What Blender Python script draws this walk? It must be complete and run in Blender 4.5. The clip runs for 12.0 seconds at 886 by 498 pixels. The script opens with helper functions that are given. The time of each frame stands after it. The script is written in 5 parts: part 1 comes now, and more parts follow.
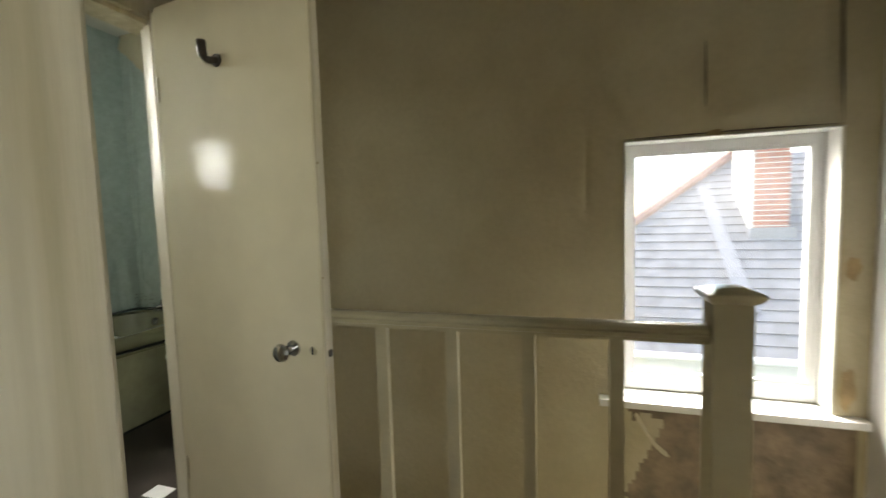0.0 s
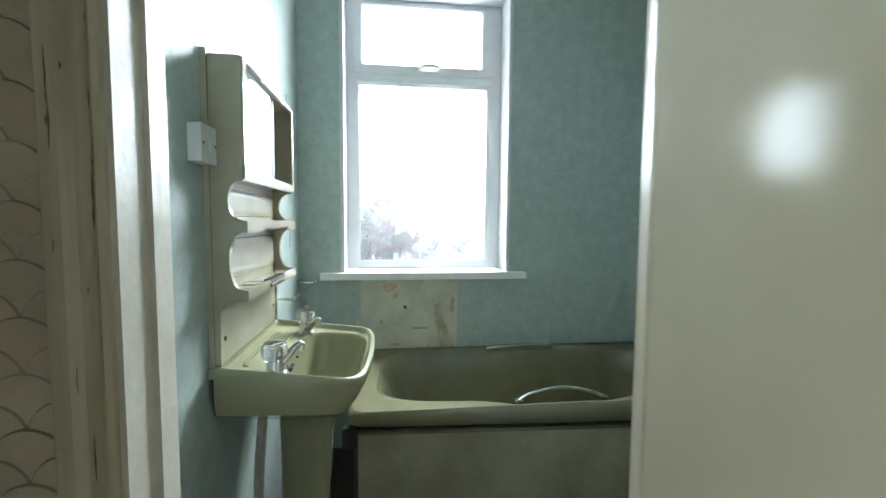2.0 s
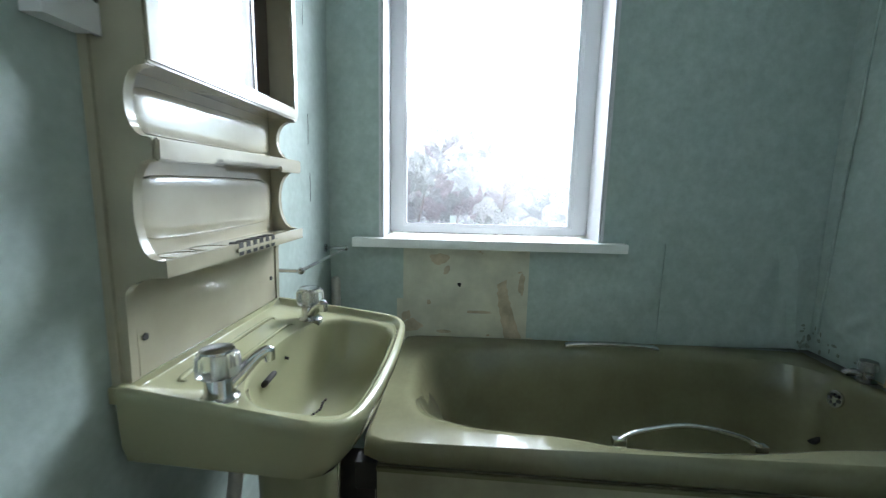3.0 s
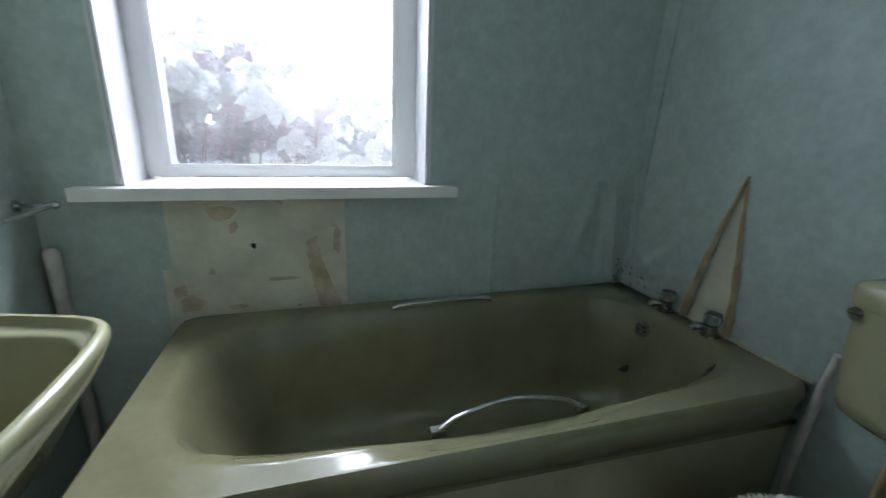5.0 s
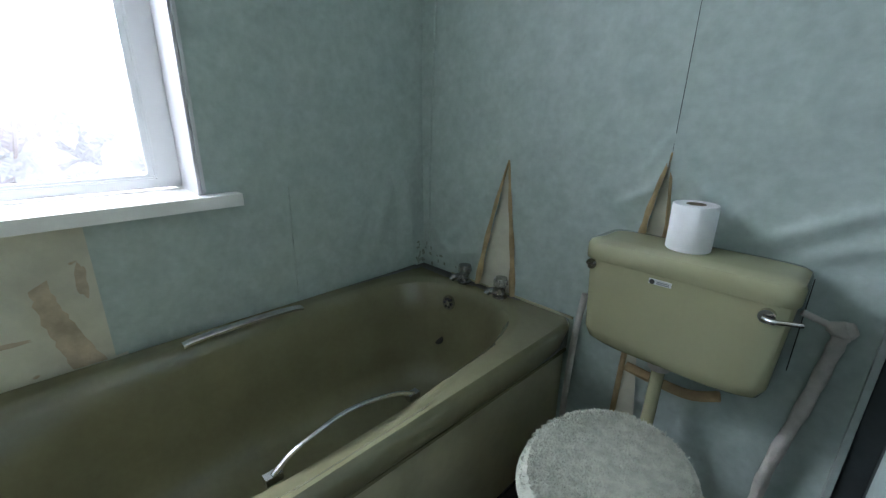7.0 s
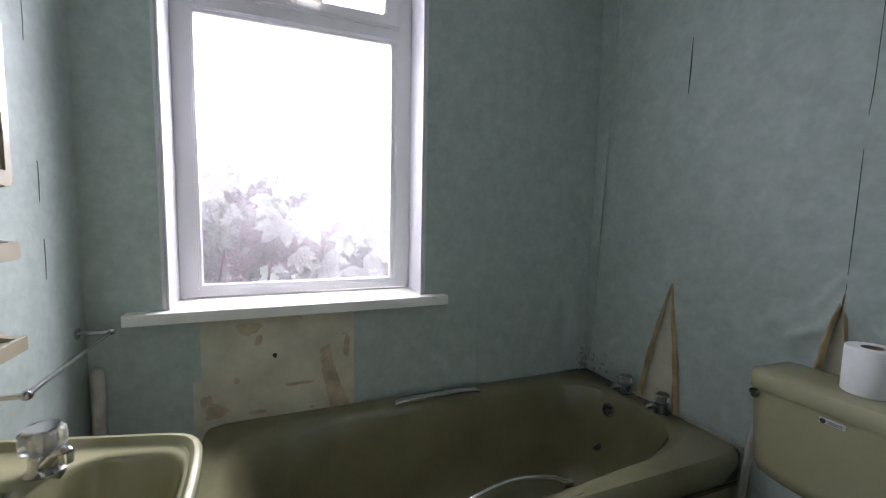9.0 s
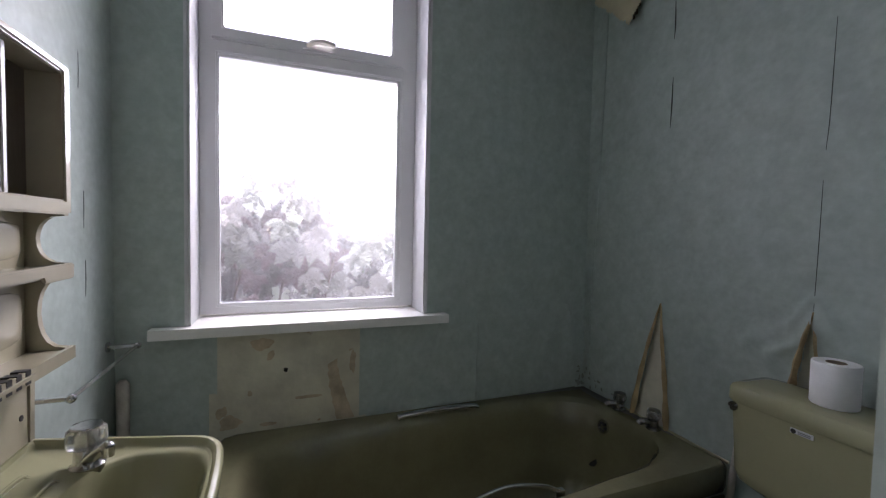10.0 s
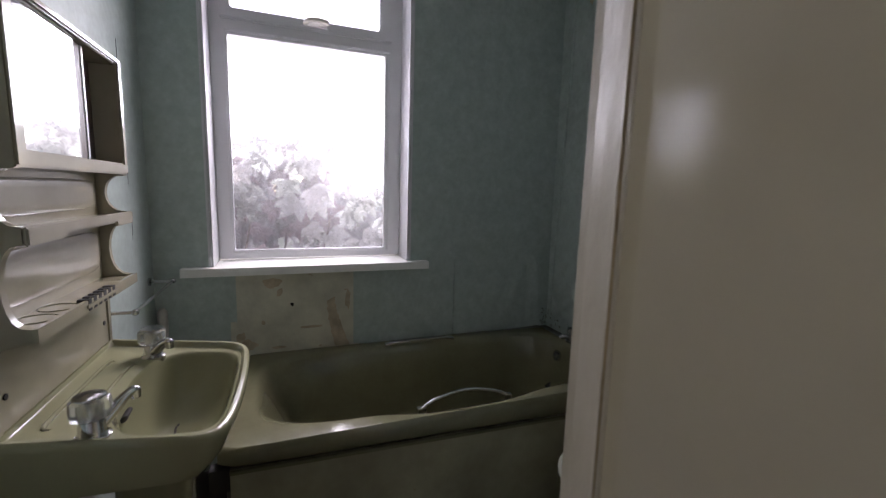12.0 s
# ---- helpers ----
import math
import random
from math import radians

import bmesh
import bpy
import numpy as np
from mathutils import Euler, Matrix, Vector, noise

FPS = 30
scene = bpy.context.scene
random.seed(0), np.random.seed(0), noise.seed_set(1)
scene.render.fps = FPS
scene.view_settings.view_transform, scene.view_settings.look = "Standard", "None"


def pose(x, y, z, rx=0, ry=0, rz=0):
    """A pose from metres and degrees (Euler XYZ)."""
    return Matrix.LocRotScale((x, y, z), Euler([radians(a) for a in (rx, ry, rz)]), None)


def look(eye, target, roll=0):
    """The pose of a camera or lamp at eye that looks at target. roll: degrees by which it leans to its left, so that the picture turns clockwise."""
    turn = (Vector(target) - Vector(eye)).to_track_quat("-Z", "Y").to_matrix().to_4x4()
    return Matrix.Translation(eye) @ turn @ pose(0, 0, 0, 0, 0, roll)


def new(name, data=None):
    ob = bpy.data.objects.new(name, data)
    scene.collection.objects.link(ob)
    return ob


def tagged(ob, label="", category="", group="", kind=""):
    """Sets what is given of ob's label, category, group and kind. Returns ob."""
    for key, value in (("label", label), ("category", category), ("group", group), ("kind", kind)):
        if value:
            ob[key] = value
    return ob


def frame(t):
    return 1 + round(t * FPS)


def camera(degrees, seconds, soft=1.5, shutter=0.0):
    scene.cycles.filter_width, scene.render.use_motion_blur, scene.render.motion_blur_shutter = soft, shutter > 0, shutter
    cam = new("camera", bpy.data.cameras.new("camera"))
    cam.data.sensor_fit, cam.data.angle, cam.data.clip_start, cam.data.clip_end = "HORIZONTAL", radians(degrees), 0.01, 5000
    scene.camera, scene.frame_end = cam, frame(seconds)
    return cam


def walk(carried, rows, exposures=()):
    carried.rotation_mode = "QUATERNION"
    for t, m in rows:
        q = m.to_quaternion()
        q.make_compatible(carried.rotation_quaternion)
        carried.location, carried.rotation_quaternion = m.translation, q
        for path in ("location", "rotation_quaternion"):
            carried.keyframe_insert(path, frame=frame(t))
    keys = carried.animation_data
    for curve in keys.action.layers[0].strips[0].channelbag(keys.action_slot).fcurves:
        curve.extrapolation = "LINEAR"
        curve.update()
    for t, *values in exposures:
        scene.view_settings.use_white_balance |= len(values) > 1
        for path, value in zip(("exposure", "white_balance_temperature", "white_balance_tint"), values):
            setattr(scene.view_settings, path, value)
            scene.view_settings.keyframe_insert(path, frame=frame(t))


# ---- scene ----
cam = camera(94.0, 12.0, soft=1.25, shutter=0.3)
PATH = [
    (0, (3.192, -0.345, 1.179), (2.612, 1.564, 1.03), -1.7),
    (0.2, (3.144, -0.217, 1.192), (2.362, 1.615, 1.016), -1.1),
    (0.5, (3.071, -0.05, 1.213), (2.086, 1.681, 1.032), -1.1),
    (0.7, (3.003, 0.061, 1.213), (1.846, 1.683, 1.037), -0.9),
    (1, (2.864, 0.23, 1.242), (1.394, 1.575, 1.068), -0.9),
    (1.3, (2.752, 0.348, 1.255), (1.026, 1.35, 1.12), -0.6),
    (1.5, (2.65, 0.424, 1.269), (0.802, 1.176, 1.126), -0.2),
    (1.8, (2.397, 0.474, 1.273), (0.443, 0.879, 1.133), 0.2),
    (2, (2.274, 0.495, 1.261), (0.292, 0.732, 1.128), 0.4),
    (2.5, (1.992, 0.537, 1.234), (0.001, 0.529, 1.044), 0.8),
    (3, (1.728, 0.569, 1.194), (-0.249, 0.472, 0.901), 1.2),
    (3.5, (1.626, 0.595, 1.206), (-0.331, 0.7, 0.808), 1.5),
    (5.3, (1.402, 0.806, 1.176), (-0.337, 1.572, 0.554), 2.0),
    (5.5, (1.402, 0.815, 1.181), (-0.223, 1.778, 0.524), 1.4),
    (6, (1.413, 0.802, 1.197), (0.016, 2.058, 0.509), 1.0),
    (6.5, (1.418, 0.815, 1.206), (0.084, 2.149, 0.542), 0.7),
    (7, (1.368, 0.784, 1.222), (0.023, 2.128, 0.6), 0.9),
    (7.5, (1.42, 0.71, 1.246), (-0.227, 1.749, 0.792), 1.0),
    (7.7, (1.467, 0.719, 1.244), (-0.3, 1.554, 0.822), 0.8),
    (9.3, (1.65, 0.56, 1.352), (-0.199, 1.302, 1.179), 1.2),
    (9.5, (1.675, 0.564, 1.354), (-0.178, 1.298, 1.188), 1.2),
    (10, (1.736, 0.552, 1.347), (-0.13, 1.267, 1.264), 1.2),
    (10.5, (1.793, 0.574, 1.325), (-0.093, 1.236, 1.246), 1.2),
    (11, (1.851, 0.562, 1.302), (-0.041, 1.199, 1.181), 1.5),
    (11.5, (1.907, 0.563, 1.314), (0.022, 1.205, 1.13), 1.3),
    (12, (2.066, 0.541, 1.346), (0.215, 1.246, 1.071), 1.7),
]
walk(cam, [(t, look(eye, target, roll)) for t, eye, target, roll in PATH],
     exposures=[(0.0, 2.68, 7700, 9), (0.5, 2.83, 6950, 5), (1.0, 2.81, 6850, 3), (1.5, 2.79, 6450, 3), (2.0, 2.79, 6000, 3), (2.5, 2.73, 5850, 4), (3.0, 2.43, 5850, 6), (3.5, 2.07, 5850, 8), (5.5, 2.27, 5900, 12), (6.0, 2.55, 5900, 13),
                (7.0, 2.66, 5950, 13), (7.5, 2.75, 6100, 14), (9.5, 1.78, 6450, 26), (10.5, 1.40, 6500, 27), (12.0, 1.34, 6600, 28)])
# ---- path end ----
K = 1.07  # metres per plan unit; every mesh below is drawn in plan units

# ---- light ----
world = bpy.data.worlds.new("sky")
scene.world = world
world.use_nodes = True
wt = world.node_tree
sky = wt.nodes.new("ShaderNodeTexSky")
sky.sky_type, sky.sun_disc = "NISHITA", False
sky.sun_elevation, sky.sun_rotation = radians(46), radians(301)
sky.air_density, sky.dust_density, sky.ozone_density = 1.0, 0.6, 1.0
wt.nodes["Background"].inputs["Strength"].default_value = 0.15
wt.links.new(sky.outputs["Color"], wt.nodes["Background"].inputs["Color"])
sun_data = bpy.data.lights.new("sun", "SUN")
sun_data.energy, sun_data.angle, sun_data.color = 1.5, radians(50), (1.0, 0.96, 0.9)
sun = new("sun", sun_data)
sun.matrix_world = look((-10, 6, 12), (0, 0, 0))


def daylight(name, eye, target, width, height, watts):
    """Area lamp added at a window to strengthen the sky's light."""
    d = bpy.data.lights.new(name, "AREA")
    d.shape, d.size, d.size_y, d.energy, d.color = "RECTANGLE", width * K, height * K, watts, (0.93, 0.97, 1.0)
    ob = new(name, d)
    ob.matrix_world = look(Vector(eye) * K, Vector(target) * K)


# Hung outside, beyond the creeper, to brighten the room more than the sky does.
daylight("bathroom_skylight", (-0.92, 1.00, 2.68), (0.9, 0.85, 1.45), 2.4, 2.6, 120)
# Fill lamp in an unseen bedroom, added to brighten the door and landing.
daylight("bedroom_fill_lamp", (3.85, -1.70, 1.45), (3.2, 0.0, 1.2), 0.7, 1.0, 3.0)
# Hung outside above the stair window, out of view, to lift the landing.
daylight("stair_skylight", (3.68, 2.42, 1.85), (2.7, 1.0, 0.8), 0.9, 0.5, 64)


# ---- materials ----
def mat(name, base, rough=0.5, metal=0.0, vary=0.12, scale=6.0, bump=0.1, fine=80.0, coat=0.0, second=None, spots=0.0,
        spot_colour=(0.05, 0.04, 0.02), stretch=(1, 1, 1), spec=0.5):
    m = bpy.data.materials.new(name)
    m.use_nodes = True
    t = m.node_tree
    b = t.nodes["Principled BSDF"]
    b.inputs["Roughness"].default_value, b.inputs["Metallic"].default_value = rough, metal
    b.inputs["Coat Weight"].default_value, b.inputs["Coat Roughness"].default_value = coat, 0.08
    b.inputs["Specular IOR Level"].default_value = spec
    co = t.nodes.new("ShaderNodeTexCoord")
    mp = t.nodes.new("ShaderNodeMapping")
    mp.inputs["Scale"].default_value = stretch
    t.links.new(co.outputs["Object"], mp.inputs["Vector"])
    n1 = t.nodes.new("ShaderNodeTexNoise")
    n1.inputs["Scale"].default_value, n1.inputs["Detail"].default_value = scale, 6
    n2 = t.nodes.new("ShaderNodeTexNoise")
    n2.inputs["Scale"].default_value, n2.inputs["Detail"].default_value = fine, 4
    for n in (n1, n2):
        t.links.new(mp.outputs["Vector"], n.inputs["Vector"])
    ramp = t.nodes.new("ShaderNodeValToRGB")
    dark = second or [c * (1 - vary) for c in base]
    light = base if second else [min(1, c * (1 + vary)) for c in base]
    ramp.color_ramp.elements[0].position, ramp.color_ramp.elements[1].position = 0.35, 0.65
    ramp.color_ramp.elements[0].color, ramp.color_ramp.elements[1].color = (*dark, 1), (*light, 1)
    t.links.new(n1.outputs["Fac"], ramp.inputs["Fac"])
    out = ramp.outputs["Color"]
    mix = t.nodes.new("ShaderNodeMix")
    mix.data_type, mix.blend_type = "RGBA", "MULTIPLY"
    mix.inputs["Factor"].default_value = min(1, vary * 1.5)
    t.links.new(out, mix.inputs["A"])
    hue = t.nodes.new("ShaderNodeRGBToBW")
    t.links.new(n2.outputs["Color"], hue.inputs["Color"])
    t.links.new(hue.outputs["Val"], mix.inputs["B"])
    out = mix.outputs["Result"]
    if spots:
        v = t.nodes.new("ShaderNodeTexNoise")
        v.inputs["Scale"].default_value, v.inputs["Detail"].default_value = fine * 0.45, 2
        t.links.new(co.outputs["Object"], v.inputs["Vector"])
        cut = t.nodes.new("ShaderNodeMapRange")
        cut.inputs["From Min"].default_value, cut.inputs["From Max"].default_value = 0.78 - spots, 0.82 - spots
        t.links.new(v.outputs["Fac"], cut.inputs["Value"])
        sm = t.nodes.new("ShaderNodeMix")
        sm.data_type = "RGBA"
        sm.inputs["B"].default_value = (*spot_colour, 1)
        t.links.new(cut.outputs["Result"], sm.inputs["Factor"])
        t.links.new(out, sm.inputs["A"])
        out = sm.outputs["Result"]
    t.links.new(out, b.inputs["Base Color"])
    rr = t.nodes.new("ShaderNodeMapRange")
    rr.inputs["To Min"].default_value, rr.inputs["To Max"].default_value = max(0.02, rough * 0.8), min(1, rough * 1.2)
    t.links.new(n1.outputs["Fac"], rr.inputs["Value"])
    t.links.new(rr.outputs["Result"], b.inputs["Roughness"])
    if bump:
        add = t.nodes.new("ShaderNodeMath")
        add.operation = "ADD"
        t.links.new(n1.outputs["Fac"], add.inputs[0])
        t.links.new(n2.outputs["Fac"], add.inputs[1])
        bp = t.nodes.new("ShaderNodeBump")
        bp.inputs["Strength"].default_value, bp.inputs["Distance"].default_value = bump, 0.01
        t.links.new(add.outputs["Value"], bp.inputs["Height"])
        t.links.new(bp.outputs["Normal"], b.inputs["Normal"])
    return m


PAPER = mat("blue_green_wallpaper", (0.515, 0.608, 0.573), 0.46, vary=0.24, scale=15, bump=0.10, fine=45, second=(0.45, 0.532, 0.499), spots=0.03, spot_colour=(0.38, 0.47, 0.43))
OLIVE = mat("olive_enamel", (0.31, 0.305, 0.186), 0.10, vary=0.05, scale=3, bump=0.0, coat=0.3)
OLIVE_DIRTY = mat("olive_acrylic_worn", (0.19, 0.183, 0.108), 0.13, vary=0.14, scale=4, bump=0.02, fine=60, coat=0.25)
OLIVE_BOARD = mat("olive_panel_board", (0.38, 0.365, 0.24), 0.36, vary=0.2, scale=3.5, bump=0.05, fine=30, spots=0.03, spot_colour=(0.26, 0.20, 0.10))
BEIGE = mat("beige_moulded_plastic", (0.385, 0.355, 0.262), 0.17, vary=0.07, scale=9, bump=0.06, fine=22, coat=0.55)
REVEAL = mat("grey_white_reveal", (0.62, 0.62, 0.64), 0.5, vary=0.06, scale=9, bump=0.05)
WHITE = mat("white_upvc", (0.70, 0.70, 0.715), 0.3, vary=0.03, scale=3, bump=0.01)
SILL = mat("white_gloss_sill", (0.80, 0.80, 0.78), 0.32, vary=0.05, scale=8, bump=0.04)
POST = mat("thick_cream_paint", (0.66, 0.615, 0.50), 0.3, vary=0.12, scale=7, bump=0.20, fine=26, stretch=(1, 1, 0.45), spots=0.045, spot_colour=(0.33, 0.25, 0.14), second=(0.58, 0.53, 0.41))
LINING = mat("pale_gloss_lining", (0.80, 0.77, 0.68), 0.3, vary=0.10, scale=9, bump=0.22, fine=35, second=(0.72, 0.68, 0.58))
CREAM = mat("cream_gloss_door", (0.655, 0.605, 0.445), 0.15, vary=0.06, scale=2.5, bump=0.035, fine=10, coat=0.0, spec=0.24)
FRAME = mat("chipped_cream_paint", (0.68, 0.63, 0.485), 0.33, vary=0.22, scale=24, bump=0.14, fine=60, stretch=(1, 1, 0.05), spots=0.06, spot_colour=(0.24, 0.18, 0.09), second=(0.50, 0.445, 0.30))
RAIL = mat("cream_gloss_banister", (0.50, 0.455, 0.315), 0.3, vary=0.08, scale=6, bump=0.08, stretch=(0.3, 1, 1))
BUFF = mat("buff_lining_paper", (0.60, 0.543, 0.385), 0.8, vary=0.13, scale=2.2, bump=0.3, fine=30, second=(0.52, 0.455, 0.305))
SCALE_PAPER = mat("embossed_beige_paper", (0.57, 0.50, 0.37), 0.7, vary=0.1, scale=7, bump=0.2, fine=90)
# Darker tone for the shading and dirt in the embossed grooves.
SCALE_GROOVE = mat("embossed_paper_groove_shade", (0.40, 0.34, 0.255), 0.85, vary=0.2, scale=9)
CEIL = mat("white_ceiling_paint", (0.56, 0.56, 0.52), 0.9, vary=0.05, scale=3, bump=0.1)
LINO = mat("dark_brown_lino", (0.05, 0.038, 0.032), 0.45, vary=0.25, scale=5, bump=0.05)
CARPET = mat("brown_carpet", (0.17, 0.12, 0.08), 0.95, vary=0.3, scale=30, bump=0.5, fine=200)
PLASTER = mat("bare_cream_plaster", (0.62, 0.605, 0.49), 0.75, vary=0.12, scale=7, bump=0.15, fine=40, spots=0.06, spot_colour=(0.42, 0.33, 0.22))
RUST = mat("orange_brown_stain", (0.56, 0.465, 0.335), 0.8, vary=0.22, scale=14, bump=0.1)
TAN = mat("torn_paper_edge", (0.47, 0.35, 0.19), 0.85, vary=0.25, scale=14, bump=0.25)
DULL_CHROME = mat("dull_limescaled_chrome", (0.36, 0.36, 0.35), 0.26, 1.0, vary=0.25, scale=40, bump=0.06)
GRIME = mat("brown_mould_film", (0.060, 0.050, 0.038), 0.4, vary=0.3, scale=26, bump=0.1, fine=90, second=(0.022, 0.018, 0.016))
MILDEW = mat("grey_mildew", (0.37, 0.42, 0.365), 0.8, vary=0.3, scale=40, bump=0.0, second=(0.25, 0.27, 0.22))
CHROME = mat("tarnished_chrome", (0.62, 0.62, 0.62), 0.16, 1.0, vary=0.12, scale=20, bump=0.02)
# Plain black for holes, slots and splits, and for shade under the bath rim.
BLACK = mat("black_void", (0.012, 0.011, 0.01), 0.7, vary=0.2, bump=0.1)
DARK_BROWN = mat("brown_cabinet_lining", (0.13, 0.098, 0.075), 0.45, vary=0.1, stretch=(1, 1, 0.2))
ALUMINIUM = mat("matt_aluminium", (0.55, 0.56, 0.58), 0.5, 0.3, vary=0.05)
IRON = mat("dark_metal", (0.10, 0.09, 0.08), 0.35, 0.9, vary=0.2)
# Dark grey that stands in for shade in the boxing's open end.
RECESS_SHADE = mat("recess_shade_grey", (0.055, 0.068, 0.07), 0.8, vary=0.2)
RUBBER = mat("black_rubber", (0.015, 0.014, 0.013), 0.6, vary=0.1)
FLUFF = mat("sage_tufted_cotton", (0.53, 0.545, 0.47), 0.95, vary=0.14, scale=40, bump=0.3, fine=150)
TISSUE = mat("white_tissue", (0.82, 0.82, 0.84), 0.9, vary=0.03, scale=30, bump=0.03, fine=120)
CARD = mat("brown_card", (0.30, 0.24, 0.18), 0.9)
LAGGED = mat("off_white_lagged_pipe", (0.56, 0.53, 0.49), 0.7, vary=0.15, scale=16, bump=0.5, fine=50)
LIME = mat("lime_plastic", (0.42, 0.47, 0.06), 0.3, vary=0.06)
MIRROR = mat("mirror_glass", (0.86, 0.88, 0.87), 0.015, 1.0, vary=0.02, bump=0.0)
LEAD = mat("pale_lead", (0.22, 0.22, 0.24), 0.6, vary=0.1)
SLATE = mat("grey_slate", (0.19, 0.19, 0.205), 0.75, vary=0.2, scale=4, bump=0.1)
BRICK = mat("red_brick", (0.36, 0.13, 0.08), 0.85, vary=0.2, scale=8, bump=0.2)
VERGE = mat("pink_verge_tile", (0.30, 0.17, 0.13), 0.8, vary=0.2)
RENDER = mat("pale_render", (0.62, 0.60, 0.55), 0.85, vary=0.08)
EARTH = mat("garden_ground", (0.13, 0.14, 0.07), 0.95, vary=0.3, scale=0.6, bump=0.3)
STONE = mat("exposed_stone", (0.44, 0.34, 0.24), 0.9, vary=0.35, scale=7, bump=0.8, fine=25, second=(0.24, 0.19, 0.14))
STEM = mat("creeper_stem", (0.12, 0.08, 0.06), 0.8)


def leaf_material(name, stops, through_light):
    m = mat(name, (0.30, 0.20, 0.22), 0.35, vary=0.3, scale=3)
    t = m.node_tree
    b = t.nodes["Principled BSDF"]
    geo = t.nodes.new("ShaderNodeNewGeometry")
    ramp = t.nodes.new("ShaderNodeValToRGB")
    e = ramp.color_ramp.elements
    e[0].color, e[1].color = (*stops[0][1], 1), (*stops[-1][1], 1)
    for at, c in stops[1:-1]:
        e.new(at).color = (*c, 1)
    b.inputs["Specular IOR Level"].default_value = 0.8
    t.links.new(geo.outputs["Random Per Island"], ramp.inputs["Fac"])
    t.links.new(ramp.outputs["Color"], b.inputs["Base Color"])
    glow = t.nodes.new("ShaderNodeBsdfTranslucent")
    t.links.new(ramp.outputs["Color"], glow.inputs["Color"])
    both = t.nodes.new("ShaderNodeMixShader")
    both.inputs["Fac"].default_value = through_light
    t.links.new(b.outputs["BSDF"], both.inputs[1])
    t.links.new(glow.outputs["BSDF"], both.inputs[2])
    t.links.new(both.outputs["Shader"], t.nodes["Material Output"].inputs["Surface"])
    return m


def clear_plastic():
    m = bpy.data.materials.new("clear_acrylic")
    m.use_nodes = True
    b = m.node_tree.nodes["Principled BSDF"]
    b.inputs["Base Color"].default_value = (0.93, 0.95, 0.93, 1)
    b.inputs["Transmission Weight"].default_value = 0.85
    b.inputs["Roughness"].default_value = 0.08
    b.inputs["IOR"].default_value = 1.45
    return m


def pane_glass(name, veil):
    """Clear glass with a translucent veil that imitates glare over the view outside."""
    m = bpy.data.materials.new(name)
    m.use_nodes = True
    t = m.node_tree
    out = t.nodes["Material Output"]
    clear = t.nodes.new("ShaderNodeBsdfTransparent")
    clear.inputs["Color"].default_value = (0.96, 0.97, 0.97, 1)
    gloss = t.nodes.new("ShaderNodeBsdfGlossy")
    gloss.inputs["Roughness"].default_value = 0.02
    fres = t.nodes.new("ShaderNodeFresnel")
    one = t.nodes.new("ShaderNodeMixShader")
    t.links.new(fres.outputs["Fac"], one.inputs["Fac"])
    t.links.new(clear.outputs["BSDF"], one.inputs[1])
    t.links.new(gloss.outputs["BSDF"], one.inputs[2])
    haze = t.nodes.new("ShaderNodeBsdfTranslucent")
    haze.inputs["Color"].default_value = (0.85, 0.83, 0.88, 1)
    n = t.nodes.new("ShaderNodeTexNoise")
    n.inputs["Scale"].default_value, n.inputs["Detail"].default_value = 7, 5
    rng = t.nodes.new("ShaderNodeMapRange")
    rng.inputs["From Min"].default_value, rng.inputs["From Max"].default_value = 0.3, 0.7
    rng.inputs["To Min"].default_value, rng.inputs["To Max"].default_value = veil * 0.6, veil * 1.4
    t.links.new(n.outputs["Fac"], rng.inputs["Value"])
    two = t.nodes.new("ShaderNodeMixShader")
    t.links.new(rng.outputs["Result"], two.inputs["Fac"])
    t.links.new(one.outputs["Shader"], two.inputs[1])
    t.links.new(haze.outputs["BSDF"], two.inputs[2])
    t.links.new(two.outputs["Shader"], out.inputs["Surface"])
    return m


# One leaf in two tones: darker copy for shaded depth, paler for the lit front.
LEAF_SHADED = leaf_material("creeper_leaf_shaded", [(0, (0.10, 0.11, 0.09)), (0.3, (0.19, 0.12, 0.13)), (0.5, (0.13, 0.14, 0.12)), (1, (0.24, 0.23, 0.23))], 0.4)
LEAF_LIT = leaf_material("creeper_leaf_lit", [(0, (0.34, 0.36, 0.31)), (0.3, (0.42, 0.40, 0.38)), (0.6, (0.22, 0.24, 0.21)), (1, (0.50, 0.50, 0.48))], 0.55)
ACRYLIC = clear_plastic()
# The first pane's veil whitens the creeper as overexposure would.
GLASS = pane_glass("glare_veiled_pane", 0.105)
GLASS_LANDING = pane_glass("landing_pane", 0.012)


# ---- mesh helpers ----
def thing(name, at, label, category, group="", kind=""):
    ob = new(name)
    ob.location = Vector(at) * K
    ob.empty_display_size = 0.05
    return tagged(ob, label, category, group, kind)


